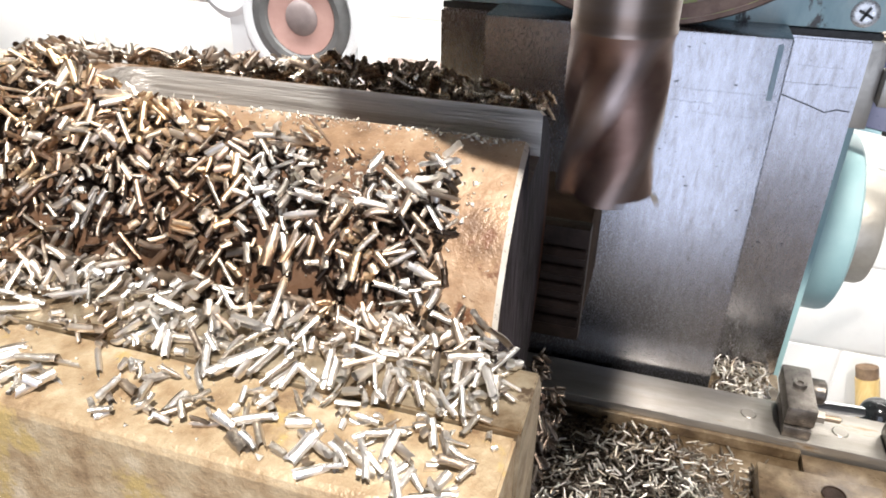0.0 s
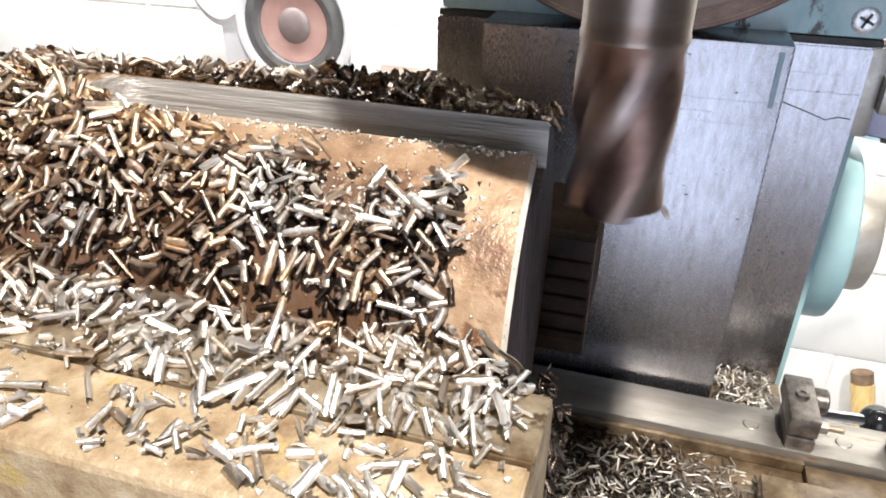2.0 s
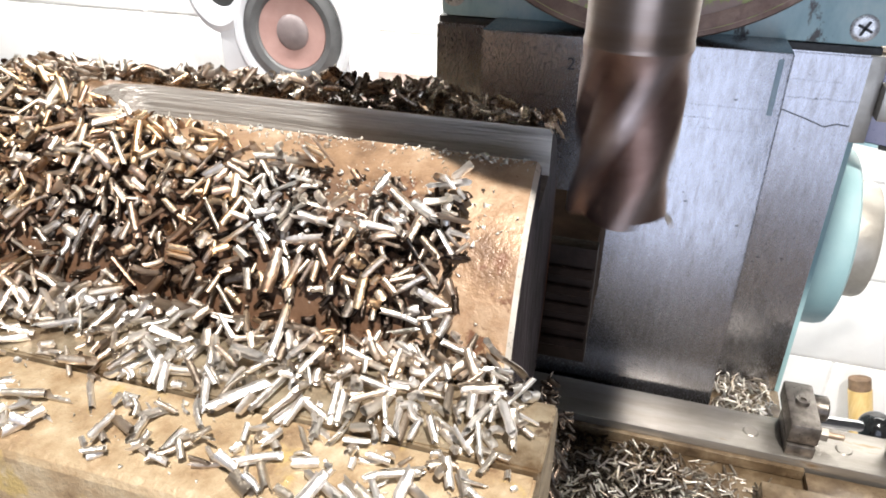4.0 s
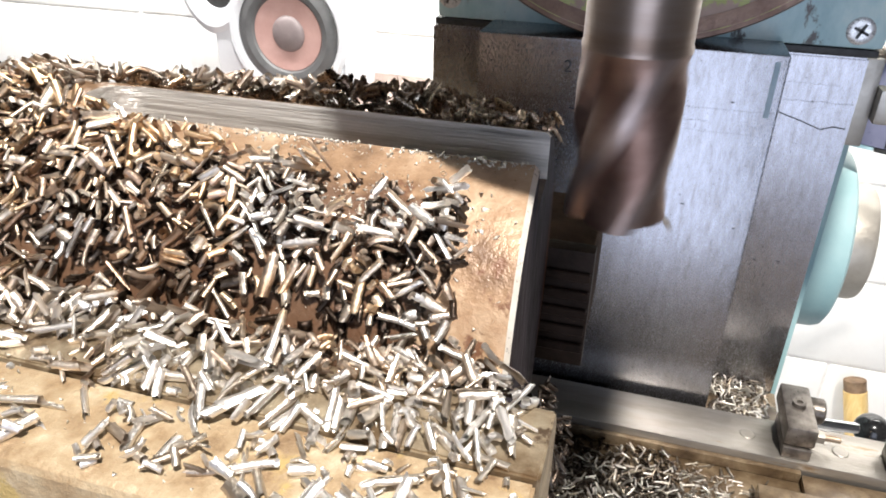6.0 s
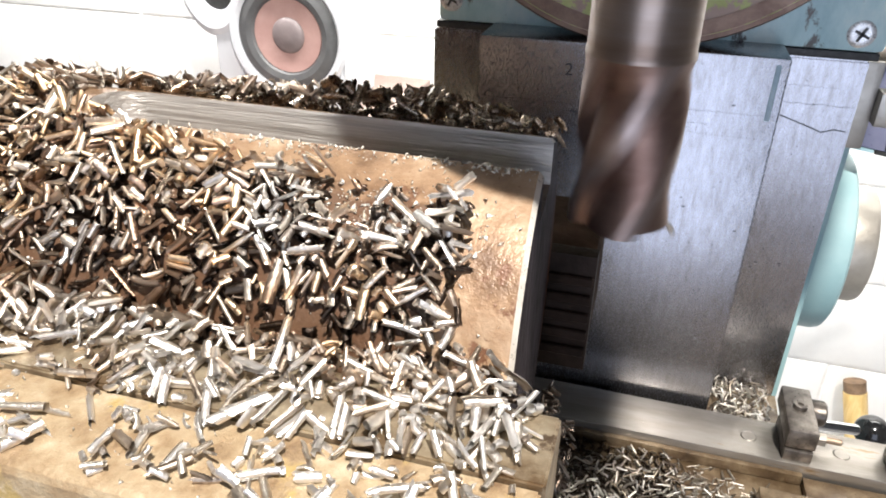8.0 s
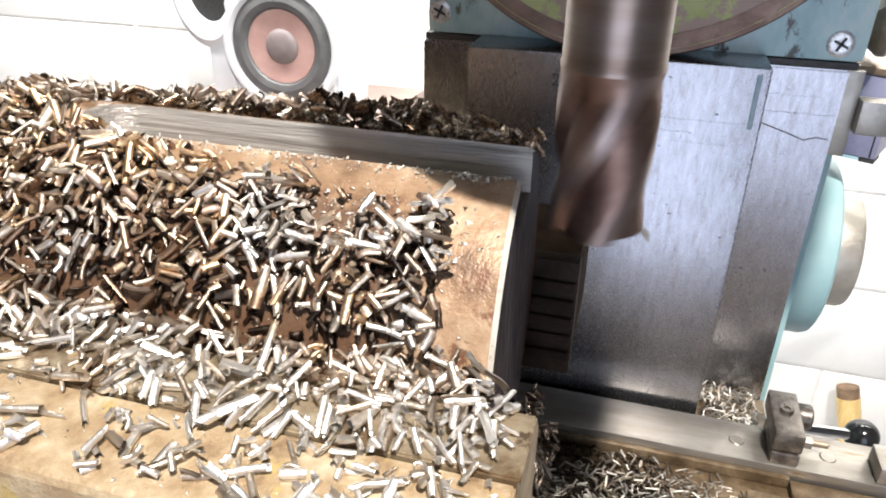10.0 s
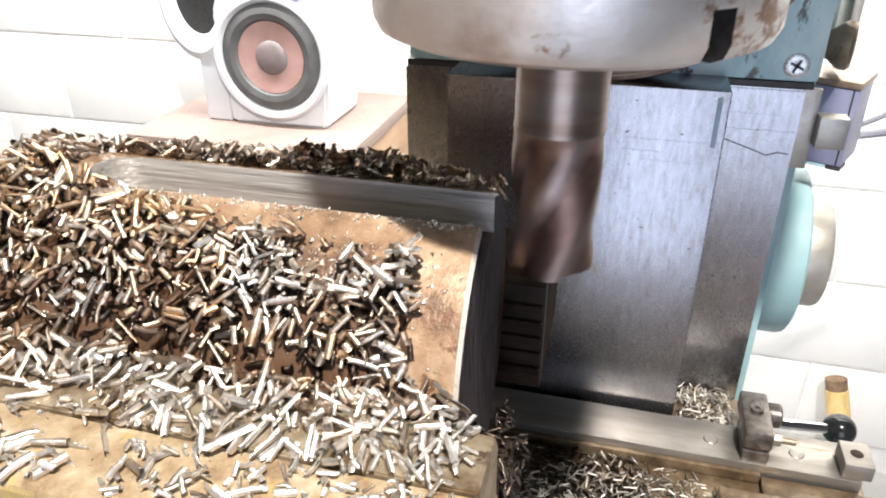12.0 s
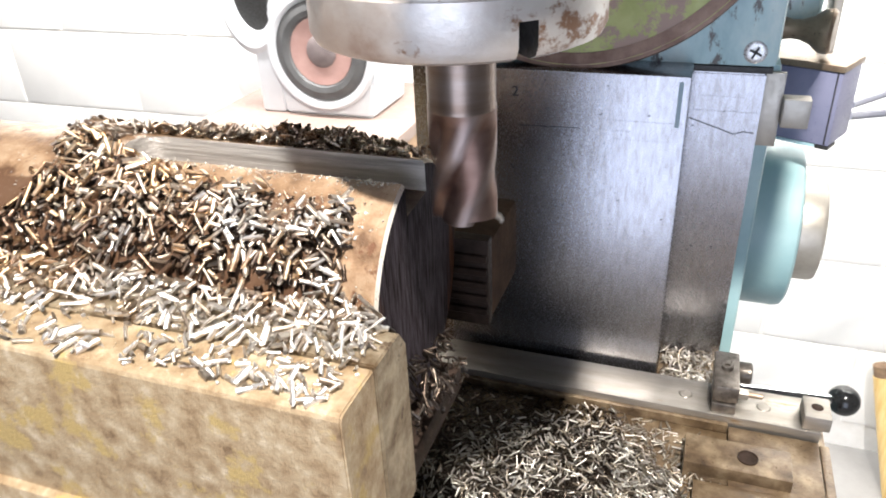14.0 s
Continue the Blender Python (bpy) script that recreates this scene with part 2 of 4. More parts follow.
PINKWOOD = surface("faded_pink_cupboard", [(0.3, (0.50, 0.35, 0.32)), (0.7, (0.60, 0.45, 0.42))], 6.0, (0.45, 0.65), 0.0, 120.0, 0.2, (1, 1, 4))
PALEWOOD = surface("dusty_cupboard_top", [(0.3, (0.26, 0.19, 0.165)), (0.7, (0.36, 0.275, 0.24))], 7.0, (0.5, 0.7), 0.0, 120.0, 0.2)
SHADEWOOD = surface("shaded_cupboard_side", [(0.3, (0.33, 0.20, 0.12)), (0.7, (0.48, 0.32, 0.20))], 8.0, (0.45, 0.65), 0.0, 120.0, 0.2, (1, 1, 4))
HANDLEWOOD = surface("yellow_wooden_handle", [(0.3, (0.55, 0.36, 0.12)), (0.7, (0.74, 0.55, 0.26))], 20.0, (0.35, 0.5), 0.0, 120.0, 0.15, (6, 6, 0.5))
HANDLE_END = surface("dark_handle_end", [(0.3, (0.10, 0.06, 0.035)), (0.7, (0.26, 0.17, 0.10))], 60.0, (0.5, 0.7), 0.0, 200.0, 0.3)
CABLE = surface("grey_cable", [(0.3, (0.20, 0.21, 0.26)), (0.7, (0.34, 0.35, 0.40))], 20.0, (0.4, 0.5), 0.0, 200.0, 0.05)
INK = surface("dark_engraving", [(0.3, (0.03, 0.03, 0.035)), (0.7, (0.07, 0.07, 0.08))], 200.0, (0.5, 0.6), 0.0, 300.0, 0.0)
STRIPE = surface("teal_paint_smear", [(0.3, (0.24, 0.34, 0.40)), (0.7, (0.36, 0.45, 0.50))], 80.0, (0.35, 0.5), 0.1, 400.0, 0.2)
CHIPS = chip_material("bright_curled_chips", [(0.0, (0.90, 0.88, 0.86)), (0.55, (0.82, 0.79, 0.75)), (0.78, (0.66, 0.60, 0.52)), (0.90, (0.36, 0.29, 0.23)),
                                              (1.0, (0.86, 0.85, 0.84))],
                      (0.28, 0.60), stained=[(0.0, (0.86, 0.80, 0.72)), (0.3, (0.76, 0.60, 0.42)), (0.55, (0.60, 0.42, 0.26)), (0.8, (0.34, 0.23, 0.17)),
                                     (1.0, (0.72, 0.64, 0.54))])
SILVERCHIPS = chip_material("silvery_fine_chips", [(0.0, (0.72, 0.70, 0.66)), (0.5, (0.56, 0.52, 0.46)), (0.8, (0.30, 0.25, 0.19)), (1.0, (0.66, 0.64, 0.62))], (0.30, 0.58))
SHADED_RIDGECHIPS = chip_material("shaded_brown_chips", [(0.0, (0.46, 0.38, 0.30)), (0.4, (0.30, 0.21, 0.14)), (0.7, (0.18, 0.13, 0.10)),
                                                 (1.0, (0.50, 0.45, 0.38))], (0.14, 0.42))
RIDGECHIPS = chip_material("pale_brown_chips", [(0.0, (0.66, 0.60, 0.53)), (0.4, (0.46, 0.36, 0.28)), (0.7, (0.24, 0.165, 0.115)), (1.0, (0.62, 0.56, 0.50))], (0.28, 0.56), metal=0.85)
SHADESWARF = surface("packed_shaded_swarf", [(0.3, (0.03, 0.025, 0.02)), (0.7, (0.14, 0.11, 0.08))], 300.0, (0.3, 0.6), 0.5, 900.0, 1.0)
OILY_SHADECHIPS = chip_material("oily_shaded_chips", [(0.0, (0.12, 0.09, 0.07)), (0.6, (0.045, 0.034, 0.028)), (1.0, (0.20, 0.165, 0.135))], (0.2, 0.45))
GRIT = chip_material("bright_metal_grit", [(0.0, (0.85, 0.82, 0.76)), (1.0, (0.62, 0.56, 0.46))], (0.1, 0.3), metal=0.3)


# ---- mesh helpers ----
def add_box(bm, lo, hi, bevel=0.0, seg=2):
    r = bmesh.ops.create_cube(bm, size=1.0)
    c = [(a + b) / 2 for a, b in zip(lo, hi)]
    d = [b - a for a, b in zip(lo, hi)]
    for v in r["verts"]:
        v.co = Vector((c[0] + v.co.x * d[0], c[1] + v.co.y * d[1], c[2] + v.co.z * d[2]))
    if bevel:
        ed = list({e for v in r["verts"] for e in v.link_edges})
        bmesh.ops.bevel(bm, geom=ed, offset=bevel, segments=seg, affect="EDGES", profile=0.6)
    return bm


def boxed(lo, hi, bevel=0.0, seg=2):
    return add_box(bmesh.new(), lo, hi, bevel, seg)


def lathe(profile, n=64, bm=None, m=None):
    """Turn (radius, height) pairs round z; m places the result."""
    bm = bm or bmesh.new()
    rings = []
    for r, h in profile:
        if r < 1e-7:
            rings.append([bm.verts.new((0, 0, h))])
        else:
            rings.append([bm.verts.new((r * math.cos(2 * math.pi * i / n), r * math.sin(2 * math.pi * i / n), h)) for i in range(n)])
    for a, b in zip(rings, rings[1:]):
        for i in range(n):
            j = (i + 1) % n
            if len(a) == 1 and len(b) > 1:
                bm.faces.new((a[0], b[j], b[i]))
            elif len(b) == 1 and len(a) > 1:
                bm.faces.new((a[i], a[j], b[0]))
            elif len(a) > 1:
                bm.faces.new((a[i], a[j], b[j], b[i]))
    if m:
        bmesh.ops.transform(bm, matrix=m, verts=[v for ring in rings for v in ring])
    bmesh.ops.recalc_face_normals(bm, faces=bm.faces[:])
    return bm


def prism(points, y0, y1, bevel=0.0):
    """Extrude an x-z outline from y0 to y1."""
    bm = bmesh.new()
    a = [bm.verts.new((x, y0, z)) for x, z in points]
    b = [bm.verts.new((x, y1, z)) for x, z in points]
    bm.faces.new(a)
    bm.faces.new(b[::-1])
    for i in range(len(points)):
        j = (i + 1) % len(points)
        bm.faces.new((a[j], a[i], b[i], b[j]))
    bmesh.ops.recalc_face_normals(bm, faces=bm.faces[:])
    if bevel:
        bmesh.ops.bevel(bm, geom=bm.edges[:], offset=bevel, segments=2, affect="EDGES")
    return bm


def tube(points, r, n=10):
    """A round bar along points."""
    bm = bmesh.new()
    pts = [Vector(p) for p in points]
    rings = []
    for i, p in enumerate(pts):
        d = (pts[min(i + 1, len(pts) - 1)] - pts[max(i - 1, 0)]).normalized()
        q = d.to_track_quat("Z", "Y")
        rings.append([bm.verts.new(p + q @ Vector((r * math.cos(2 * math.pi * k / n), r * math.sin(2 * math.pi * k / n), 0))) for k in range(n)])
    for a, b in zip(rings, rings[1:]):
        for k in range(n):
            bm.faces.new((a[k], a[(k + 1) % n], b[(k + 1) % n], b[k]))
    bm.faces.new(rings[0][::-1])
    bm.faces.new(rings[-1])
    bmesh.ops.recalc_face_normals(bm, faces=bm.faces[:])
    return bm


def mesh_of(name, bm, material, smooth=True):
    me = bpy.data.meshes.new(name)
    bm.to_mesh(me)
    bm.free()
    for p in me.polygons:
        p.use_smooth = smooth
    if smooth:
        me.set_sharp_from_angle(angle=radians(32))
    me.materials.append(material)
    return me


def part(name, bm, material, parent=None, label="", smooth=True):
    ob = new(name, mesh_of(name, bm, material, smooth))
    if parent:
        ob.parent = parent
    return tagged(ob, label)


def thing(name, label, category, at=(0, 0, 0), kind="", group=""):
    ob = new(name)
    ob.location = at
    return tagged(ob, label, category, group, kind)


# turned so that the lathe's axis points along +x, or along -y
TO_X = pose(0, 0, 0, 0, 90, 0)
TO_FRONT = pose(0, 0, 0, 90, 0, 0)

# ---- the room ----
WALL_Y = 1.53
wall_north = tagged(part("wall_north", boxed((-2.6, WALL_Y + 0.008, -0.75), (2.4, WALL_Y + 0.15, 2.4)), MORTAR),
                    "white painted concrete block wall with rough mortar joints", "wall", kind="structure")
for nm, lo, hi in (("wall_west", (-2.75, -2.2, -0.75), (-2.6, 1.68, 2.4)), ("wall_east", (2.4, -2.2, -0.75), (2.55, 1.68, 2.4))):
    tagged(part(nm, boxed(lo, hi), ROOMPAINT), "plain painted workshop wall", "wall", kind="structure")
south = boxed((-2.75, -2.35, -0.75), (-0.36, -2.2, 2.4))
add_box(south, (1.35, -2.35, -0.75), (2.55, -2.2, 2.4))
add_box(south, (-0.36, -2.35, 1.20), (1.35, -2.2, 2.4))
tagged(part("wall_south", south, ROOMPAINT), "plain painted workshop wall with an open doorway", "wall", kind="structure")
tagged(part("ceiling", boxed((-2.75, -2.35, 2.4), (2.55, 1.68, 2.5)), ROOMPAINT), "plain workshop ceiling", "ceiling", kind="structure")
tagged(part("floor", boxed((-2.75, -2.35, -0.85), (2.55, 1.68, -0.75)), CONCRETE), "grey concrete workshop floor", "floor", kind="structure")

# ---- the workpiece: a round bar clamped along x, with a keyway ----
AX_Y, AX_Z, BAR_R, BAR_END = 0.227, 0.380, 0.043, 0.0430
SLOT_R, SLOT_END, SLOT_FLOOR = 0.0100, -0.0685, 0.4108


def build_workpiece():
    bm = bmesh.new()
    n = 160
    xs = [BAR_END, BAR_END - 0.0010, -0.02, -0.09, -0.20, -0.34]
    rs = [BAR_R - 0.0010, BAR_R, BAR_R, BAR_R, BAR_R, BAR_R]
    # the sawn end is a little out of square
    rings = [[bm.verts.new((x - (0.055 * r * math.sin(2 * math.pi * k / n) if x > 0 else 0.0), AX_Y + r * math.sin(2 * math.pi * k / n),
                            AX_Z + r * math.cos(2 * math.pi * k / n))) for k in range(n)]
             for x, r in zip(xs, rs)]
    for i, (a, b) in enumerate(zip(rings, rings[1:])):
        for k in range(n):
            f = bm.faces.new((a[k], a[(k + 1) % n], b[(k + 1) % n], b[k]))
            f.material_index = 3 if i == 0 else 0
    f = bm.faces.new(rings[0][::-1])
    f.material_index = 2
    bm.faces.new(rings[-1])
    bmesh.ops.recalc_face_normals(bm, faces=bm.faces[:])
    me = bpy.data.meshes.new("round_bar")
    bm.to_mesh(me)
    bm.free()
    # the cutter's path as a solid to take away
    cb = bmesh.new()
    out = []
    for k in range(33):
        a = math.pi / 2 + math.pi * k / 32
        out.append((SLOT_END + SLOT_R + SLOT_R * math.cos(a), AX_Y + SLOT_R * math.sin(a)))
    out += [(0.08, AX_Y - SLOT_R), (0.08, AX_Y + SLOT_R)]
    lo = [cb.verts.new((x, y, SLOT_FLOOR)) for x, y in out]
    hi = [cb.verts.new((x, y, 0.46)) for x, y in out]
    cb.faces.new(lo)
    cb.faces.new(hi[::-1])
    for i in range(len(out)):
        j = (i + 1) % len(out)
        cb.faces.new((lo[i], hi[i], hi[j], lo[j]))
    bmesh.ops.recalc_face_normals(cb, faces=cb.faces[:])
    for f in cb.faces:
        f.material_index = 1
    cme = bpy.data.meshes.new("keyway_cut")
    cb.to_mesh(cme)
    cb.free()
    for m in (RUST, MACHINED, SHADED_END, RIM):
        me.materials.append(m)
        cme.materials.append(m)
    ob, cut = new("round_bar", me), new("keyway_cut", cme)
    md = ob.modifiers.new("keyway", "BOOLEAN")
    md.operation, md.solver, md.object = "DIFFERENCE", "EXACT", cut
    done = bpy.data.meshes.new_from_object(ob.evaluated_get(bpy.context.evaluated_depsgraph_get()))
    bpy.data.objects.remove(cut)
    bpy.data.objects.remove(ob)
    bar = thing("round_bar", "rusty oiled round steel bar with freshly milled keyway", "workpiece")
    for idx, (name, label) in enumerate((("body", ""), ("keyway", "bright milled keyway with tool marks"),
                                         ("end_face", "turned end face, shade and bluish sheen in its colour"), ("chamfer", "bright turned edge"))):
        bm = bmesh.new()
        bm.from_mesh(done)
        bmesh.ops.delete(bm, geom=[f for f in bm.faces if f.material_index != idx], context="FACES")
        for f in bm.faces:
            f.material_index = 0
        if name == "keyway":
            # Level faces become a separate floor in a darker brown than the walls.
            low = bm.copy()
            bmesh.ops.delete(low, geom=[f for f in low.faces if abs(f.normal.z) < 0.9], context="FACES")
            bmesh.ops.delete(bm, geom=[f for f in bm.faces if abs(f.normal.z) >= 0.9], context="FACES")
            part("keyway_floor", low, DARKFLOOR, bar, "dark brown keyway floor")
        p = part(name, bm, (RUST, MACHINED, SHADED_END, RIM)[idx], bar, label)
        p.data.set_sharp_from_angle(angle=radians(25))
    return bar


build_workpiece()


# ---- the vice ----
def build_vice():
    vice = thing("machine_vice", "heavy tan cast iron machine vice gripping the bar", "vice", (-0.05, 0.25, 0.192))
    inv = Matrix.Translation((0.05, -0.25, -0.192))

    def vp(name, bm, mat, label=""):
        bm.transform(inv)
        return part(name, bm, mat, vice, label)

    # Shade below the bar is painted: base and slide darker than the tan casting.
    vp("base", boxed((-0.34, 0.165, 0.192), (0.005, 0.246, 0.3215), 0.003), DARKJAW_AND_SHADE)
    vp("bed_slide", boxed((-0.34, 0.1842, 0.3217), (0.0500, 0.246, 0.3335), 0.002), DARKJAW_AND_SHADE)
    vp("base_rear", boxed((-0.34, 0.2465, 0.192), (-0.03, 0.40, 0.3335), 0.003), CAST)
    # a rounded front edge, a flat top that meets the jaw plate
    edge = [(0.1435 + 0.0024 * (1 - math.cos(a)), 0.3911 + 0.0024 * math.sin(a)) for a in [math.pi / 2 * k / 3 for k in range(4)]]
    front = prism([(0.1435, 0.334)] + edge + [(0.1632, 0.3935), (0.1632, 0.334)], -0.34, 0.0545, 0.0005)
    front.transform(Matrix(((0, 1, 0, 0), (1, 0, 0, 0), (0, 0, 1, 0), (0, 0, 0, 1))))
    bmesh.ops.reverse_faces(front, faces=front.faces[:])
    vp("moving_jaw", front, CAST, "tan cast iron jaw with yellowish stains")
    low = boxed((-0.34, 0.1400, 0.20), (0.0500, 0.1615, 0.336), 0.003)
    vp("jaw_apron", low, CAST)
    # the plate's worn inner edge slopes down to the bar
    plate = prism([(0.1634, 0.330), (0.1634, 0.3942), (0.1782, 0.3942), (0.1798, 0.3936), (0.1836, 0.3880), (0.1836, 0.330)], -0.34, 0.0550, 0.0004)
    plate.transform(Matrix(((0, 1, 0, 0), (1, 0, 0, 0), (0, 0, 1, 0), (0, 0, 0, 1))))
    bmesh.ops.reverse_faces(plate, faces=plate.faces[:])
    vp("jaw_plate", plate, JAWSTEEL, "steel jaw plate with worn edges")
    # The fixed jaw's darker brown carries its shade as well.
    rear = vp("fixed_jaw", boxed((-0.34, 0.2765, 0.3345), (0.0535, 0.3205, 0.3725), 0.0030), SHADED_JAW)
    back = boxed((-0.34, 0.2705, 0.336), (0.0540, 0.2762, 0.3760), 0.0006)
    plate = vp("rear_jaw_plate", back, DARKJAW_AND_SHADE, "dark oily jaw plate with horizontal serrations")
    for k in range(5):
        z = 0.3415 + 0.0062 * k
        tooth = boxed((-0.02, 0.2690, z), (0.0536, 0.2704, z + 0.0032), 0.0004, 1)
        tooth.transform(inv)
        part("serration", tooth, DARKJAW_AND_SHADE, plate)
    return vice


build_vice()


# ---- the knee and its slideway ----
def build_knee():
    knee = thing("machine_knee", "oily brown machine knee top strewn with chips", "machine bed", (0, 0.35, 0.12))
    inv = Matrix.Translation((0, -0.35, -0.12))

    def kp(name, bm, mat, label=""):
        bm.transform(inv)
        return part(name, bm, mat, knee, label)

    kp("deck", boxed((-0.34, 0.08, -0.10), (0.222, 0.4338, 0.192), 0.003), DECK)
    kp("rear_ledge", boxed((0.1205, 0.4340, 0.10), (0.1615, 0.4735, 0.192), 0.001), DECK)
    kp("raised_plate", boxed((0.1665, 0.345, 0.1925), (0.2165, 0.4015, 0.1968), 0.0008), DECK)
    kp("key_block", boxed((0.142, 0.356, 0.1925), (0.199, 0.380, 0.2045), 0.0008), DECK, "brown steel key block with a countersunk hole")
    # No real hole: a dark disc paints the shade inside it.
    kp("block_hole", lathe([(0, 0), (0.0048, 0), (0.0052, 0.0006), (0.0056, 0.0006), (0.0056, 0)], 28, None, pose(0.176, 0.368, 0.2046)), DARKJAW_AND_SHADE)
    kp("slot_cover", boxed((0.148, 0.318, 0.1925), (0.196, 0.350, 0.1985), 0.0008), DECK)
    # Here too the hole's shade is a dark disc.
    kp("cover_hole", lathe([(0, 0), (0.0055, 0), (0.006, 0.0006), (0.0064, 0)], 28, None, pose(0.176, 0.336, 0.1986)), DARKJAW_AND_SHADE)
    kp("edge_strip", boxed((0.2172, 0.15, 0.17), (0.2225, 0.4015, 0.1955), 0.0008), DECK)
    return knee


build_knee()


def build_rail():
    rail = thing("slide_rail", "scratched steel slide rail along the column's foot", "rail", (0.05, 0.418, 0.1925))
    inv = Matrix.Translation((-0.05, -0.418, -0.1925))

    def rp(name, bm, mat, label=""):
        bm.transform(inv)
        return part(name, bm, mat, rail, label)

    rp("bar", boxed((-0.30, 0.4030, 0.1925), (0.2170, 0.4335, 0.2030), 0.0008), RAILSTEEL)
    rp("step", boxed((-0.30, 0.3995, 0.1925), (0.1660, 0.4028, 0.1985), 0.0005), DECK)
    for x in (0.140, 0.186):
        rp("screw", lathe([(0, 0.0004), (0.0036, 0.0004), (0.0042, 0.0)], 24, None, pose(x, 0.4175, 0.2031)), RAILSTEEL)
    rp("end_block", boxed((0.2065, 0.404, 0.2033), (0.2215, 0.424, 0.2130), 0.001), RAILSTEEL, "bright steel end block with a hole")
    # The end hole is a dark disc, its shade put in as colour.
    rp("end_hole", lathe([(0, 0.0002), (0.0030, 0.0002), (0.0034, 0)], 24, None, pose(0.2140, 0.414, 0.2131)), DARKJAW_AND_SHADE)
    return rail


build_rail()


def build_stop():
    stop = thing("rail_stop", "dark split steel stop clamped on the rail", "stop clamp", (0.1632, 0.413, 0.2032))
    part("upper_block", boxed((-0.0085, -0.008, 0.0080), (0.0065, 0.030, 0.0195), 0.0016), DARKSTEEL, stop)
    part("lower_block", boxed((-0.0080, -0.0085, 0.0), (0.0060, 0.0205, 0.0070), 0.001), DARKSTEEL, stop)
    part("cap_screw", lathe([(0, 0.0012), (0.0016, 0.0012), (0.0016, 0.0022), (0.0034, 0.0022), (0.0036, 0)], 24, None, pose(-0.0010, 0.012, 0.0195)), DARKSTEEL, stop)
    part("clamp_collar", lathe([(0, 0), (0.0065, 0), (0.0070, 0.001), (0.0070, 0.007), (0.006, 0.008), (0, 0.008)], 28, None,
                               pose(0.0066, 0.022, 0.0105) @ TO_X), DARKSTEEL, stop)
    part("nut", lathe([(0, 0), (0.0038, 0), (0.0038, 0.006), (0, 0.006)], 6, None, pose(0.0066, 0.004, 0.008) @ TO_X), RAILSTEEL, stop)
    part("stud", lathe([(0, 0), (0.0018, 0), (0.0018, 0.008), (0, 0.009)], 16, None, pose(0.0126, 0.004, 0.008) @ TO_X), BRONZE, stop)
    return stop


build_stop()


# ---- the column with its slideways ----
def build_column():
    col = thing("milling_machine_column", "milling machine column with ground steel slideway and teal paint", "machine column", (0.05, 0.6, -0.75))
    inv = Matrix.Translation((-0.05, -0.6, 0.75))

    def cp(name, bm, mat, label=""):
        bm.transform(inv)
        return part(name, bm, mat, col, label)

    cp("way_plate", boxed((-0.0235, 0.4400, -0.30), (0.1200, 0.4735, 0.3990), 0.0012), GROUND, "ground steel slideway with scratches and stains")
    cp("way_body", prism([(-0.0575, -0.30), (0.1600, -0.30), (0.1595, 0.3935), (-0.0575, 0.3935)], 0.4740, 0.498, 0.001), GROUND)
    cp("casting", boxed((-0.064, 0.499, -0.75), (0.1690, 0.86, 0.3935), 0.003), PALE_TEAL, "pale teal painted column casting")
    cp("gasket", boxed((-0.056, 0.473, 0.3940), (0.1625, 0.86, 0.3975), 0.0006), GASKET_AND_SHADE)
    cp("overarm", boxed((-0.0545, 0.4705, 0.3978), (0.1640, 0.86, 0.62), 0.004), TEAL, "worn teal painted overarm casting")
    for x, z in ((-0.0470, 0.4095), (0.1515, 0.4065)):
        head = lathe([(0, 0.0004), (0.0020, 0.0008), (0.0046, 0.0010), (0.0062, 0.0003), (0.0066, -0.0015), (0, -0.0015)], 32, None,
                     pose(x, 0.4702, z) @ TO_FRONT)
        sc = cp("screw", head, SCREW, "cross-head screw")
        # Dark bars on the head paint the shade of its cross recess.
        for a in (25, 115):
            cross = boxed((-0.0036, -0.0002, -0.0006), (0.0036, 0.0006, 0.0006))
            cross.transform(pose(x, 0.4690, z, 0, a, 0))
            cross.transform(inv)
            part("recess", cross, GASKET_AND_SHADE, sc)
    cp("paint_smear", boxed((0.1138, 0.4397, 0.3700), (0.1162, 0.4404, 0.3960), 0.0002, 1), STRIPE, "smear of teal paint")
    # cracks, scale marks and score lines of the way
    for pts in ([(0.1205, 0.3655), (0.138, 0.3600), (0.1465, 0.3570), (0.152, 0.3590), (0.1575, 0.3585)],):
        cp("crack", tube([(x, 0.4738, z) for x, z in pts], 0.00028, 6), INK)
    worn = np.random.RandomState(3)
    for x0, x1, z, y, r in ((0.072, 0.1185, 0.3722, 0.4399, 0.00011), (0.1215, 0.1585, 0.3708, 0.4738, 0.00013), (0.070, 0.090, 0.3660, 0.4399, 0.00012),
                            (0.024, 0.062, 0.3655, 0.4399, 0.00042), (-0.020, 0.030, 0.3690, 0.4399, 0.00008), (0.122, 0.150, 0.3795, 0.4738, 0.00007), (0.080, 0.112, 0.3610, 0.4399, 0.00006)):
        cp("score_line", tube([(x, y, z + 0.00022 * worn.randn()) for x in np.linspace(x0, x1, 14)], 0.6 * r, 5), INK)
    for k in range(170):
        x, z = (0.1225 + 0.034 * worn.rand(), 0.24 + 0.15 * worn.rand()) if k % 3 == 0 else (-0.015 + 0.13 * worn.rand(), 0.30 + 0.095 * worn.rand())
        y = 0.4739 if k % 3 == 0 else 0.4399
        w = 0.00014 + 0.0006 * worn.rand() ** 4
        cp("pit", lathe([(0, 0.00005), (w * 0.7, 0.00005), (w, 0.0)], 9, None, pose(x, y, z) @ Matrix.Diagonal((1.0 + worn.rand(), 1, 0.5, 1)) @ TO_FRONT), INK)
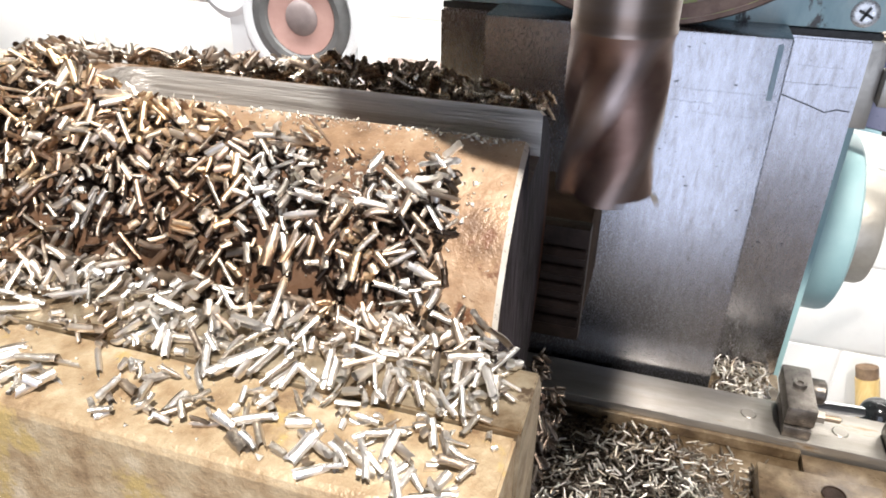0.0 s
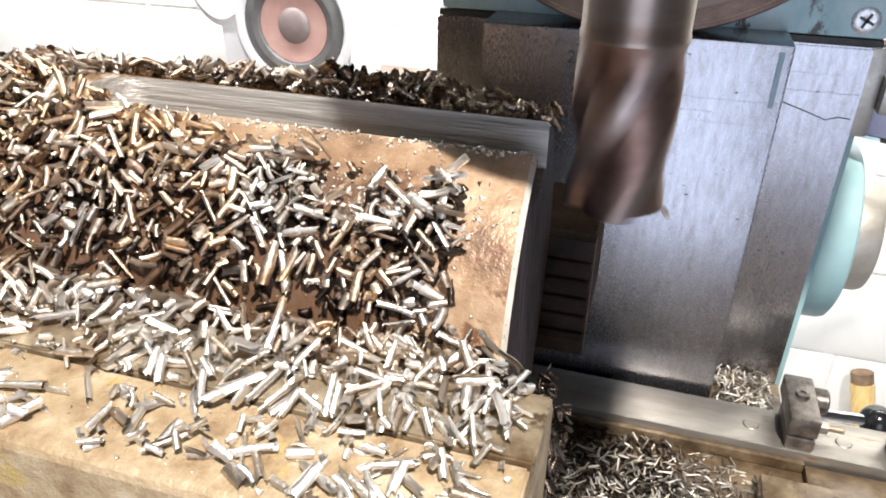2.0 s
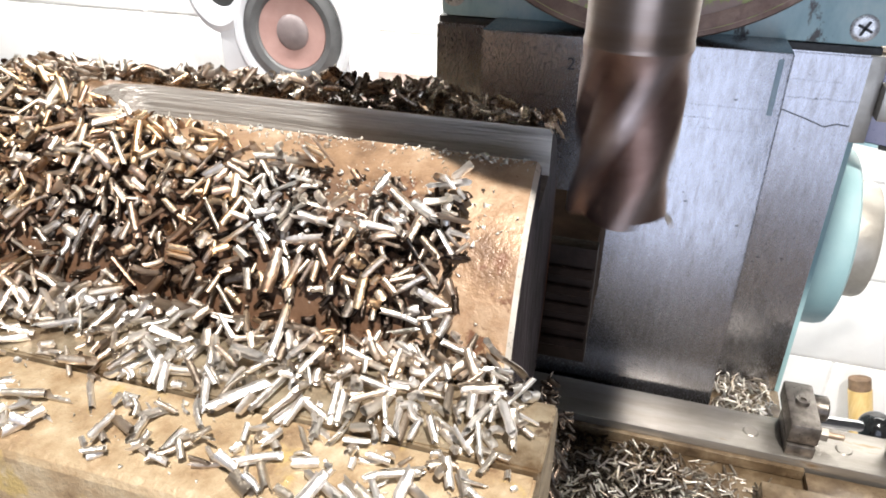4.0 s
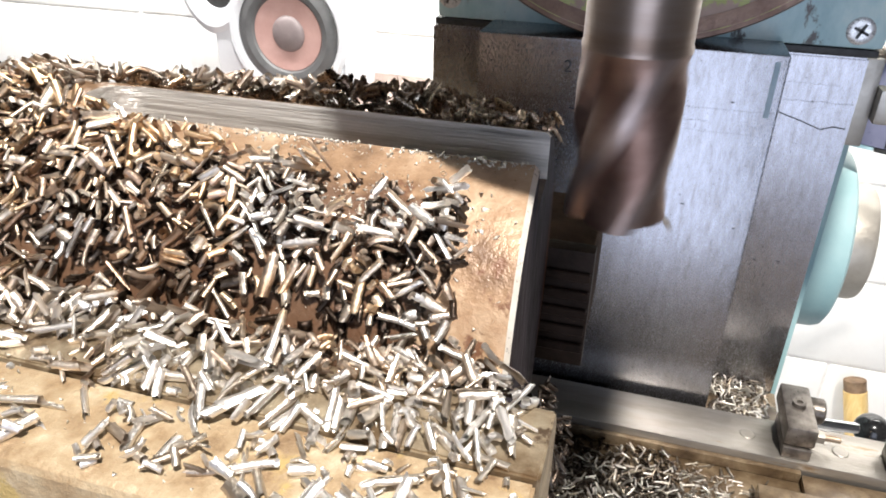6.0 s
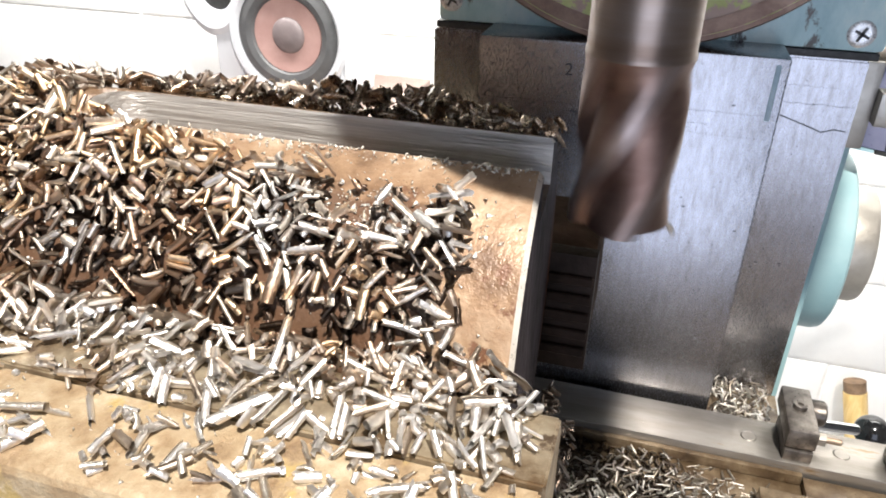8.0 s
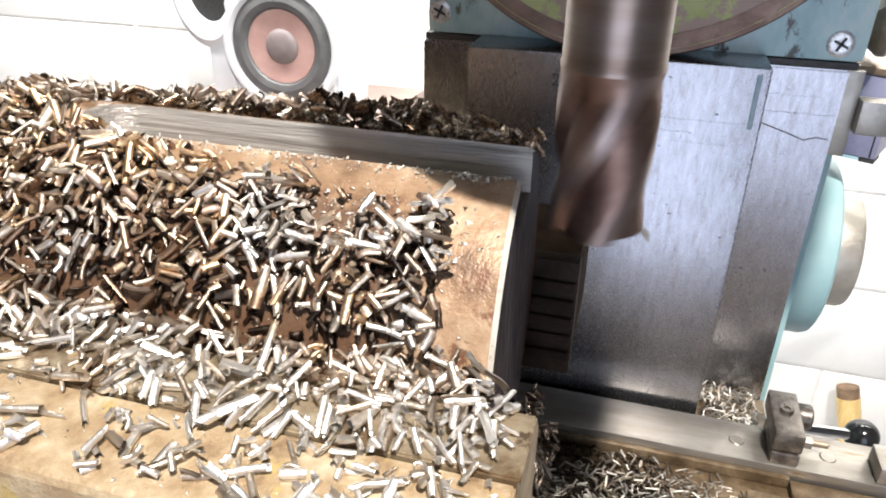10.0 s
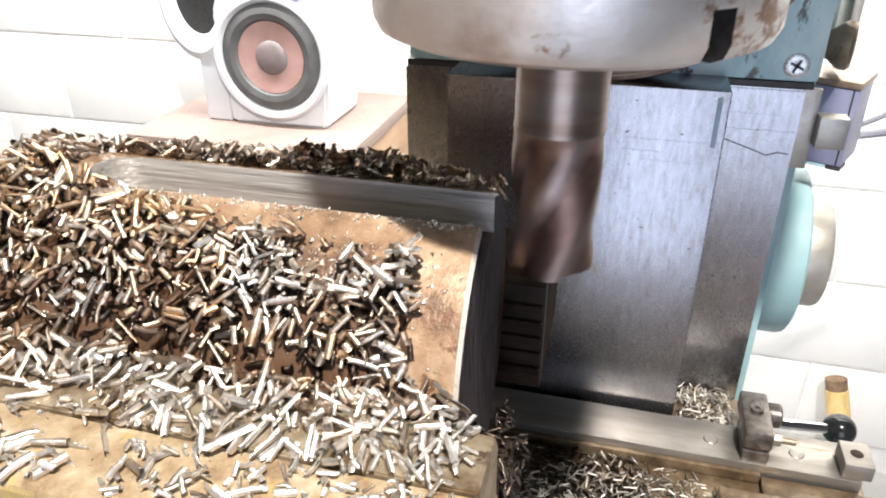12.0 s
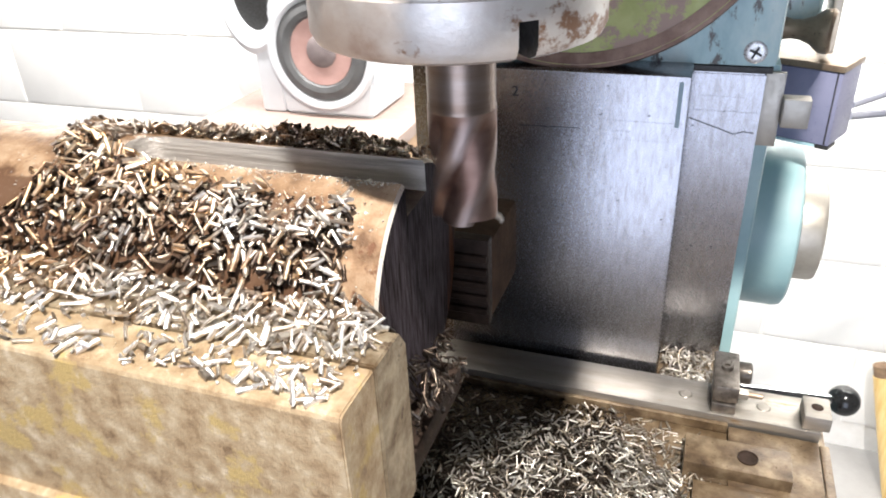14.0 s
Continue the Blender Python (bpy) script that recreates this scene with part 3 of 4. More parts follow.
    for x, tx in ((0.0195, "2"),):
        cu = bpy.data.curves.new("scale_mark", "FONT")
        cu.body, cu.size, cu.extrude = tx, 0.0085, 0.0001
        tmp = new("scale_mark_source", cu)
        me = bpy.data.meshes.new_from_object(tmp.evaluated_get(bpy.context.evaluated_depsgraph_get()))
        bpy.data.objects.remove(tmp)
        me.transform(inv @ pose(x, 0.4398, 0.3830, 90, 0, 0))
        me.materials.append(INK)
        mk = new("scale_mark", me)
        mk.parent = col
    return col


build_column()


def build_flange():
    fl = thing("head_flange", "round rusty swivel flange with flaking yellow-green paint", "flange", (0.051, 0.4700, 0.5115))
    part("rim", lathe([(0.104, 0.0005), (0.1135, 0.0005), (0.1140, 0.0015), (0.1140, 0.0205), (0.1130, 0.0225), (0.1105, 0.0225), (0.104, 0.0215)], 128, None,
                      TO_FRONT), FLANGE, fl)
    part("face", lathe([(0, 0.021), (0.106, 0.021), (0.1108, 0.0226)], 128, None, TO_FRONT), FLANGE_PAINT, fl, "flaking yellow-green paint")
    return fl


build_flange()

# ---- the milling head and the cutter ----
MX, MY, NOSE_Z = 0.0582, 0.2305, 0.4656


def build_head():
    head = thing("milling_head", "stained steel spindle nose under the vertical milling head", "milling head", (0.0590, 0.2268, 0.4660))
    r = 0.0412
    body = lathe([(0.012, 0.0), (r - 0.004, 0.0), (r - 0.0012, 0.0012), (r, 0.0038), (r, 0.0150), (r - 0.0008, 0.0156), (r - 0.0008, 0.0164),
                  (r, 0.0170), (r, 0.055), (0.012, 0.055)], 128)
    me_ob = part("nose", body, NOSE, head)
    # a spanner slot cut into the rim
    cut = boxed((r - 0.010, -0.0026, -0.004), (r + 0.005, 0.0026, 0.0098))
    cut.transform(pose(0, 0, 0, 0, 0, -48))
    cob = part("slot_cut", cut, GASKET_AND_SHADE, head)
    md = me_ob.modifiers.new("slot", "BOOLEAN")
    md.operation, md.solver, md.object = "DIFFERENCE", "EXACT", cob
    done = bpy.data.meshes.new_from_object(me_ob.evaluated_get(bpy.context.evaluated_depsgraph_get()))
    me_ob.modifiers.clear()
    me_ob.data = done
    bpy.data.objects.remove(cob)
    done.set_sharp_from_angle(angle=radians(30))
    # the slot's shade is painted: its walls take a near-black colour
    done.materials.append(GASKET_AND_SHADE)
    ax, ay = math.cos(radians(-48)), math.sin(radians(-48))
    for p in done.polygons:
        c = p.center
        if math.hypot(c.x, c.y) < r - 0.0022 and c.x * ax + c.y * ay > r - 0.0105 and c.z < 0.0100 and abs(c.y * ax - c.x * ay) < 0.0030 and abs(p.normal.z) < 0.9:
            p.material_index = 1
    part("head_housing", lathe([(0.02, 0.0552), (0.052, 0.0552), (0.056, 0.06), (0.056, 0.22), (0.05, 0.23), (0, 0.23)], 64), TEAL, head)
    # Unseen block, added and shaped to cast the shadow on the deck.
    box = prism([(0.027, -0.0925), (0.080, -0.0385), (0.080, 0.070), (0.0, 0.070), (0.0, -0.030)], 0.094, 0.190, 0.003)
    box.transform(Matrix(((1, 0, 0, 0), (0, 0, 1, 0), (0, 1, 0, 0), (0, 0, 0, 1))))
    bmesh.ops.reverse_faces(box, faces=box.faces[:])
    part("unseen_shadow_block", box, TEAL, head)
    # Unseen plate, added to shade the ridge behind the keyway.
    part("unseen_shade_plate", boxed((-0.049, 0.0705, 0.094), (0.090, 0.0745, 0.255), 0.001), TEAL, head)
    # Unseen arm, made wide to keep the lamp off the column.
    part("head_arm", boxed((-0.115, 0.075, 0.092), (0.165, 0.2195, 0.25), 0.012), TEAL, head)
    return head


build_head()


def build_cutter():
    cut = thing("end_mill", "four-flute steel end mill with heat-stained flutes, spinning", "milling cutter", (MX, MY, NOSE_Z))
    zs = NOSE_Z
    tip, neck = 0.4076 - zs, 0.4432 - zs
    part("shank", lathe([(0, 0.02), (0.0104, 0.02), (0.0104, -0.0030), (0.0100, -0.0034), (0.0100, -0.0042), (0.0104, -0.0046),
                         (0.0104, neck + 0.0012), (0.0106, neck + 0.0008), (0.0106, neck), (0.006, neck - 0.0004), (0, neck - 0.0004)], 64), SHANK, cut)
    bm = bmesh.new()
    n, layers, r0 = 96, 36, 0.0106
    rings = []
    for L in range(layers + 1):
        z = tip + (neck - tip) * L / layers
        twist = (z - tip) * math.tan(radians(32)) / r0
        run = min(1.0, max(0.0, (neck - z) / 0.006))
        ring = []
        for k in range(n):
            a = 2 * math.pi * k / n
            u = (a * 4 / (2 * math.pi)) % 1.0
            # land, steep rake face, then the gullet rising back to the next land
            if u < 0.26:
                f = 1.0 - 0.02 * u
            elif u < 0.36:
                f = 1.0 - 0.30 * (u - 0.26) / 0.10
            else:
                f = 0.70 + 0.30 * ((u - 0.36) / 0.64) ** 1.3
            f = 1.0 - (1.0 - f) * run
            ring.append(bm.verts.new((r0 * f * math.cos(a + twist), r0 * f * math.sin(a + twist), z)))
        rings.append(ring)
    for a, b in zip(rings, rings[1:]):
        for k in range(n):
            f = bm.faces.new((a[k], a[(k + 1) % n], b[(k + 1) % n], b[k]))
            # Ground lands against gullets: glint and shade are partly in the two steels' colours.
            f.material_index = 1 if (k * 4 / n) % 1.0 < 0.25 else 0
    bm.faces.new(rings[0][::-1])
    bm.faces.new(rings[-1])
    bmesh.ops.recalc_face_normals(bm, faces=bm.faces[:])
    body = part("cutting_section", bm, MILL, cut, "heat-stained helical flutes")
    body.data.materials.append(LAND)
    flake = tube([(0.0098, 0.001, tip + 0.0002), (0.0112, 0.002, tip - 0.0008), (0.0120, 0.0025, tip - 0.0026)], 0.0007, 6)
    part("clinging_chip", flake, RIM, cut, "bright chip clinging to the edge")
    return cut


end_mill = build_cutter()


# ---- fittings on the column's side ----
def build_boss():
    boss = thing("shaft_boss", "pale teal round bearing boss with a grey hub cap", "bearing boss", (0.150, 0.646, 0.221))
    part("housing", lathe([(0.030, 0.0195), (0.0735, 0.0195), (0.0705, 0.0225), (0.0692, 0.027), (0.0692, 0.055), (0.0680, 0.059), (0.0650, 0.061), (0.0, 0.061)], 96, None, TO_X),
         PALE_TEAL, boss)
    part("collar", lathe([(0.0, 0.0612), (0.0480, 0.0612), (0.0480, 0.0632), (0.0465, 0.0640), (0.0, 0.0640)], 64, None, TO_X), GASKET_AND_SHADE, boss, "dark oily joint ring")
    part("hub_cap", lathe([(0.0, 0.0642), (0.0445, 0.0642), (0.0445, 0.079), (0.0432, 0.0822), (0.0405, 0.083), (0, 0.083)], 64, None, TO_X), CAPMETAL, boss)
    return boss


build_boss()


def build_switch_box():
    sb = thing("switch_box", "dull blue metal switch box on the column's side", "switch box", (0.200, 0.631, 0.3375))
    sb.rotation_euler = (0, 0, radians(-25))
    part("case", boxed((-0.030, -0.020, -0.0285), (0.030, 0.020, 0.026), 0.0015), BOXBLUE, sb)
    part("lid", boxed((-0.031, -0.021, 0.0263), (0.031, 0.021, 0.0312), 0.0012), BRONZE, sb, "brownish worn lid")
    part("seam", boxed((0.0262, -0.0205, -0.0275), (0.0272, -0.0195, 0.026), 0.0002, 1), GASKET_AND_SHADE, sb)
    part("bottom_edge", boxed((-0.029, -0.0195, -0.0312), (0.020, 0.018, -0.0288), 0.0005), TEAL, sb)
    part("foot", boxed((0.0204, -0.0198, -0.0315), (0.0300, -0.004, -0.0288), 0.0006), GASKET_AND_SHADE, sb)
    part("support_arm", boxed((-0.055, 0.004, -0.016), (-0.0302, 0.020, 0.012), 0.001), PALE_TEAL, sb)
    return sb


build_switch_box()


def build_bracket():
    br = thing("stop_bracket", "worn pale steel tee bracket beside the slideway", "bracket", (0.169, 0.4985, 0.375))
    part("upright", boxed((-0.0085, -0.0045, -0.031), (0.0030, 0.0, 0.0145), 0.0007), CAPMETAL, br)
    part("finger", boxed((0.0032, -0.0120, -0.0165), (0.0185, 0.0, 0.0010), 0.001), CAPMETAL, br)
    return br


build_bracket()


def build_knob():
    bu = thing("flared_knob", "bronze flared knob on a teal lug", "knob", (0.170, 0.600, 0.394))
    part("stem", lathe([(0, -0.012), (0.0095, -0.012), (0.0085, 0.002), (0.0066, 0.010), (0.0070, 0.016), (0.0098, 0.023), (0.0142, 0.0285), (0.0152, 0.031),
                        (0.0152, 0.035), (0.013, 0.037), (0, 0.038)], 48, None, pose(0, 0, 0, 0, 0, -14) @ TO_X), BRONZE, bu)
    part("lug", boxed((-0.012, 0.020, -0.006), (0.030, 0.060, 0.120), 0.008, 3), TEAL, bu)
    part("guard_plate", boxed((0.0345, 0.012, -0.020), (0.0410, 0.048, 0.130), 0.0015), CAPMETAL, bu)
    return bu


build_knob()


def build_lever():
    lv = thing("ball_lever", "chrome lever with a black ball knob", "lever", (0.285, 0.640, 0.052))
    part("ball", lathe([(0.0142 * math.sin(math.pi * k / 24), -0.0142 * math.cos(math.pi * k / 24)) for k in range(25)], 40), BLACK, lv, "glossy black ball")
    part("rod", tube([(-0.012, -0.004, 0.002), (-0.075, -0.022, 0.012), (-0.11, -0.03, 0.016)], 0.0048, 14), CHROME, lv)
    part("hub", boxed((-0.15, -0.06, -0.01), (-0.104, 0.0, 0.04), 0.004), TEAL, lv)
    return lv


build_lever()

# ---- against the wall: cupboard, loudspeaker, broom, cable ----


def build_cupboard():
    cb = thing("cupboard", "low faded pink cupboard with a pale top", "cupboard", (-0.60, 1.26, -0.75))
    part("top", boxed((-0.217, -0.112, 0.790), (0.218, 0.26, 0.815), 0.002), PALEWOOD, cb, "pale dusty cupboard top")
    part("front_panel", boxed((-0.213, -0.108, 0.0), (0.212, -0.090, 0.7895), 0.001), PINKWOOD, cb)
    # The cupboard's shaded side is painted brown.
    part("side_panel", boxed((0.196, -0.0895, 0.0), (0.214, 0.255, 0.7895), 0.001), SHADEWOOD, cb, "cupboard side, brown for its shade")
    part("side_panel", boxed((-0.213, -0.0895, 0.0), (-0.196, 0.255, 0.7895), 0.001), SHADEWOOD, cb)
    return cb


build_cupboard()


def build_speaker():
    sp = thing("loudspeaker", "white plastic loudspeaker with a pink cone", "loudspeaker", (-0.575, 1.26, 0.0655))
    cab = prism([(-0.085, 0.0), (0.108, 0.0), (0.114, 0.06), (0.112, 0.30), (-0.06, 0.30), (-0.10, 0.20)], 0.0, 0.16, 0.006)
    part("cabinet", cab, CABWHITE, sp)
    side = prism([(-0.135, 0.01), (-0.087, 0.005), (-0.100, 0.20), (-0.075, 0.30), (-0.150, 0.30)], 0.03, 0.15, 0.004)
    part("side_wing", side, CABGREY, sp, "grey-blue side wing")
    ring = lathe([(0.098, 0.0), (0.112, 0.0), (0.114, 0.006), (0.109, 0.013), (0.101, 0.013), (0.095, 0.006), (0.095, 0.0)], 72, None,
                 pose(0.012, 0.0, 0.128) @ TO_FRONT)
    part("front_ring", ring, CABWHITE, sp)
    part("surround", lathe([(0.064, 0.004), (0.068, 0.010), (0.078, 0.013), (0.088, 0.010), (0.0945, 0.006), (0.0945, 0.001), (0.064, 0.001)], 72, None,
                           pose(0.012, 0.0, 0.128) @ TO_FRONT), RUBBER, sp, "grey rubber surround")
    part("cone", lathe([(0.024, -0.014 + 0.016), (0.064, 0.006), (0.064, 0.0012), (0.024, 0.0012)], 72, None, pose(0.012, 0.0, 0.128) @ TO_FRONT), CONE, sp, "pink paper cone")
    part("dust_cap", lathe([(0.0315 * math.sin(a), 0.001 + 0.013 * math.cos(a)) for a in [math.pi / 2 * k / 10 for k in range(11)]], 48, None,
                           pose(0.012, 0.0, 0.128) @ TO_FRONT), DUSTCAP, sp, "grey dust cap")
    part("tweeter_ring", lathe([(0.0, 0.002), (0.028, 0.004), (0.034, 0.010), (0.042, 0.008), (0.044, 0.0)], 48, None, pose(0.045, 0.0, 0.262) @ TO_FRONT), CABGREY, sp)
    oval = pose(-0.135, 0.024, 0.232) @ Matrix.Diagonal((0.62, 1, 1, 1)) @ TO_FRONT
    part("side_ring", lathe([(0.074, 0.0), (0.112, 0.0), (0.120, 0.008), (0.118, 0.018), (0.104, 0.026), (0.086, 0.024), (0.076, 0.014), (0.074, 0.0)], 72, None, oval),
         CABWHITE, sp, "white moulded oval ring")
    # A near-black disc paints the shade inside the opening.
    part("port", lathe([(0, 0.001), (0.0735, 0.001), (0.0735, 0.004), (0, 0.004)], 56, None, oval), GASKET_AND_SHADE, sp, "dark oval opening")
    part("side_foot", boxed((-0.140, 0.004, 0.0), (-0.088, 0.12, 0.150), 0.006, 3), CABWHITE, sp)
    return sp


build_speaker()


def build_broom():
    br = thing("wooden_handle", "yellow wooden tool handle leaning on the wall", "tool handle", (0.625, 1.392, -0.75))
    part("stick", tube([(0.0, 0.0, 0.003), (-0.031, 0.040, 0.132), (-0.062, 0.079, 0.262)], 0.023, 16), HANDLEWOOD, br)
    part("ferrule", tube([(-0.0621, 0.0792, 0.2625), (-0.0662, 0.0845, 0.280), (-0.0671, 0.0857, 0.284)], 0.0215, 16), HANDLE_END, br, "dark worn end")
    return br


build_broom()
cable = tagged(part("power_cable", tube([(0.2345, 0.640, 0.330), (0.27, 0.69, 0.328), (0.34, 0.78, 0.318), (0.42, 0.87, 0.300), (0.455, 0.90, 0.286), (0.42, 0.87, 0.278),
                                         (0.34, 0.78, 0.290), (0.27, 0.69, 0.310), (0.2345, 0.640, 0.321)], 0.0032, 8), CABLE),
               "thin grey cable looped from the switch box", "cable")

# ---- chips ----
rng = np.random.RandomState(7)


def curl(length, r, turns, bend, seg=10, rows=5, flare=0.0, crush=1.0, slant=0.0):
    """One curled chip along x: a torn strip rolled into a more or less open tube."""
    v, f = [], []
    torn = [(0.05 * rng.randn(), 0.05 * rng.randn()) for k in range(seg + 1)]
    swell = 1.0 + 0.07 * rng.randn(rows)
    for i in range(rows):
        u = i / (rows - 1)
        for k in range(seg + 1):
            a = 2 * math.pi * turns * k / seg
            rr = r * (1.0 - 0.35 * k / seg) * (1 + flare * (u - 0.5)) * swell[i] * (1 + 0.04 * rng.randn())
            x = length * (u - 0.5) + slant * (k / seg - 0.5)
            if i in (0, rows - 1):
                x += torn[k][0 if i == 0 else 1]
            v.append((x, rr * math.cos(a), rr * crush * math.sin(a) + bend * (1 - (2 * u - 1) ** 2)))
    for i in range(rows - 1):
        for k in range(seg):
            a = i * (seg + 1) + k
            f.append((a, a + 1, a + seg + 2, a + seg + 1))
    return np.array(v), np.array(f)


CURLS = [curl(1.0, 0.105 + 0.05 * rng.rand(), (0.55 + 0.4 * rng.rand()) if k % 4 == 0 else 1.0 + 0.6 * rng.rand(), 0.10 * rng.rand() * (k % 3 == 0), 10, 5,
              0.6 * rng.rand() - 0.3, 0.60 + 0.4 * rng.rand(), 0.25 * rng.randn()) for k in range(36)]


class Heap:
    """Chips dropped one by one on a height field, so that each lies on what is under it."""

    def __init__(self, x0, x1, y0, y1, ground, cell=0.0007):
        self.x0, self.y0, self.c = x0, y0, cell
        self.nx, self.ny = int((x1 - x0) / cell) + 1, int((y1 - y0) / cell) + 1
        gx = x0 + cell * np.arange(self.nx)
        gy = y0 + cell * np.arange(self.ny)
        self.h = np.array([[ground(x, y) for y in gy] for x in gx])
        self.g = self.h.copy()

    def at(self, x, y):
        i = min(max(int((x - self.x0) / self.c), 0), self.nx - 1)
        j = min(max(int((y - self.y0) / self.c), 0), self.ny - 1)
        return i, j

    def drop(self, x, y, yaw, length, r, cap, sink=0.35):
        dx, dy = math.cos(yaw) * length / 2, math.sin(yaw) * length / 2
        at = (-0.9, -0.45, 0, 0.45, 0.9)
        ps = [self.at(x + dx * s, y + dy * s) for s in at]
        hs = [self.h[p] for p in ps]
        slope = max(-1.3, min(1.3, (hs[4] - hs[0]) / (0.9 * length)))
        hm = max(h - slope * s * length / 2 for h, s in zip(hs, at))
        if hm - self.g[ps[2]] > cap:
            return None
        tilt = math.atan(slope)
        z = hm + r * (1 - sink)
        for s, p in zip((-0.9, -0.45, 0, 0.45, 0.9), ps):
            top = z + math.sin(tilt) * length / 2 * s + r * 0.75
            i, j = p
            self.h[max(i - 1, 0):i + 2, max(j - 1, 0):j + 2] = np.maximum(self.h[max(i - 1, 0):i + 2, max(j - 1, 0):j + 2], top)
        return z, tilt


def placed(shape, length, x, y, z, yaw, tilt, spin):
    m = (Euler((0, 0, yaw)).to_matrix() @ Euler((0, -tilt, 0)).to_matrix() @ Euler((spin, 0, 0)).to_matrix())
    return shape[0] * length @ np.array(m).T + np.array((x, y, z))


def stuff(name, verts, faces, material, label, category):
    me = bpy.data.meshes.new(name)
    me.from_pydata(np.concatenate(verts).tolist(), [], np.concatenate(faces).tolist())
    for p in me.polygons:
        p.use_smooth = True
    me.materials.append(material)
    return tagged(new(name, me), label, category, kind="stuff")


def bar_height(x, y):
    d = BAR_R ** 2 - (y - AX_Y) ** 2
    z = AX_Z + math.sqrt(d) if d > 0 and x < BAR_END else 0.30
    if y < 0.1836 and x < 0.0553:
        z = max(z, 0.3942 - max(0.0, y - 0.1795) * 1.5 if y > 0.163 else 0.3935)
    if abs(y - AX_Y) < SLOT_R and x > SLOT_END:
        z = SLOT_FLOOR
    return z


def strewn(name, heap, count, spot, size, thick, material, label, singles=0, cap=lambda x, y: 0.0050):
    """Drop chips at the places that spot() gives; the last ones are loose things of their own."""
    verts, faces, base = [], [], 0
    kept = []
    for n in range(count):
        p = spot()
        if p is None:
            continue
        x, y = p
        length = size * (0.50 + 0.70 * rng.rand())
        if rng.rand() < 0.22:
            length *= 0.45
        elif rng.rand() < 0.05:
            length *= 1.45
        s = CURLS[rng.randint(len(CURLS))]
        yaw, spin = rng.rand() * math.pi * 2, rng.rand() * math.pi * 2
        fat = thick * (0.62 + 0.66 * rng.rand()) / (0.13 * length)
        lies = heap.drop(x, y, yaw, length, 0.13 * length * fat, cap(x, y))
        if lies is None:
            continue
        z, tilt = lies
        sh = (s[0] * np.array((1, fat, fat)), s[1])
        kept.append((sh, length, x, y, z, yaw, tilt, spin))
    for lying in kept[:len(kept) - singles]:
        verts.append(placed(*lying))
        faces.append(lying[0][1] + base)
        base += len(lying[0][0])
    loose = kept[len(kept) - singles:]
    if verts:
        stuff(name, verts, faces, material, label, "metal chips")
    return loose


def on_bar():
    """Where chips lie on the bar's near side and on the jaw."""
    for _ in range(60):
        x = -0.125 + 0.18 * rng.rand()
        y = 0.146 + 0.078 * rng.rand()
        if rng.rand() < 0.62:
            y = AX_Y - BAR_R * math.sin(radians(14 + 62 * rng.rand()))
        if y > 0.2135 and x > SLOT_END - 0.007:
            continue
        edge = 0.2050 if x > -0.030 else min(0.2125, 0.2050 + (-0.030 - x) * 0.28)
        edge += 0.0012 * math.sin(x * 160)
        if y > edge and not (x < -0.072):
            continue
        right = 0.034 if y > 0.186 else 0.052
        if x > right - 0.006 * rng.rand():
            continue
        if (x - 0.014) ** 2 / 0.013 ** 2 + (y - 0.2015) ** 2 / 0.0065 ** 2 < 1 and rng.rand() < 0.985:
            continue
        left = (-0.079 - 0.95 * (0.208 - y) if y < 0.208 else -0.079 - (y - 0.208)) + 0.003 * math.sin(y * 520)
        if x < left - 0.004 * rng.rand() ** 3:
            continue
        dens = 1.0
        far = max(0.0, min(1.0, (x + 0.02) / 0.06))
        if y < 0.1625:
            dens = 0.075 + 0.16 * far
        elif y < 0.170:
            dens = 0.22 + 0.5 * far
        elif y < 0.176:
            dens = 0.6 + 0.4 * far
        elif x > 0.030:
            dens = 0.6
        if rng.rand() < dens:
            return x, y
    return None


def behind_slot():
    x = -0.070 + 0.113 * rng.rand()
    w = 0.020 if x < 0.015 else 0.020 * max(0.25, (0.047 - x) / 0.032)
    y = AX_Y + SLOT_R + 0.0030 + w * rng.rand() ** 1.2
    return x, y


def on_deck():
    for _ in range(40):
        x, y = -0.01 + 0.185 * rng.rand(), 0.248 + 0.150 * rng.rand()
        d = math.hypot((x - 0.062) / 0.095, (y - 0.315) / 0.090)
        # The cast shadow's edge is painted: bright chips stop along it.
        if y > 0.312 + 1.05 * x + 0.012 * rng.rand() and rng.rand() < 0.96:
            continue
        if rng.rand() < max(0.03, 1.25 - d):
            return x, y
    return None


def under_cutter():
    return -0.02 + 0.125 * rng.rand(), 0.285 + 0.113 * rng.rand()


bar_heap = Heap(-0.14, 0.060, 0.140, 0.275, bar_height)


def under_chips():
    p = on_bar()
    return p if p and p[1] > 0.180 else None


# Dark fragments put the shade into the gaps between bright chips.
strewn("oily_underlayer", bar_heap, 9000, under_chips, 0.0046, 0.00090, OILY_SHADECHIPS, "broken oily fragments under the bright chips, dark for gap shade", cap=lambda x, y: 0.0026)
loose = strewn("chip_layer", bar_heap, 9000, on_bar, 0.0062, 0.00090, CHIPS, "layer of bright curled steel chips on the bar and jaw", 280,
               cap=lambda x, y: (0.0070 if x > -0.066 else 0.0046) if y > 0.184 else 0.0024 + 0.17 * max(0.0, y - 0.164))
strewn("chip_crumbs", bar_heap, 3500, on_bar, 0.0034, 0.00062, CHIPS, "small torn bits of bright steel among the chips", cap=lambda x, y: (0.0078 if x > -0.066 else 0.0050) if y > 0.184 else 0.0028 + 0.19 * max(0.0, y - 0.164))
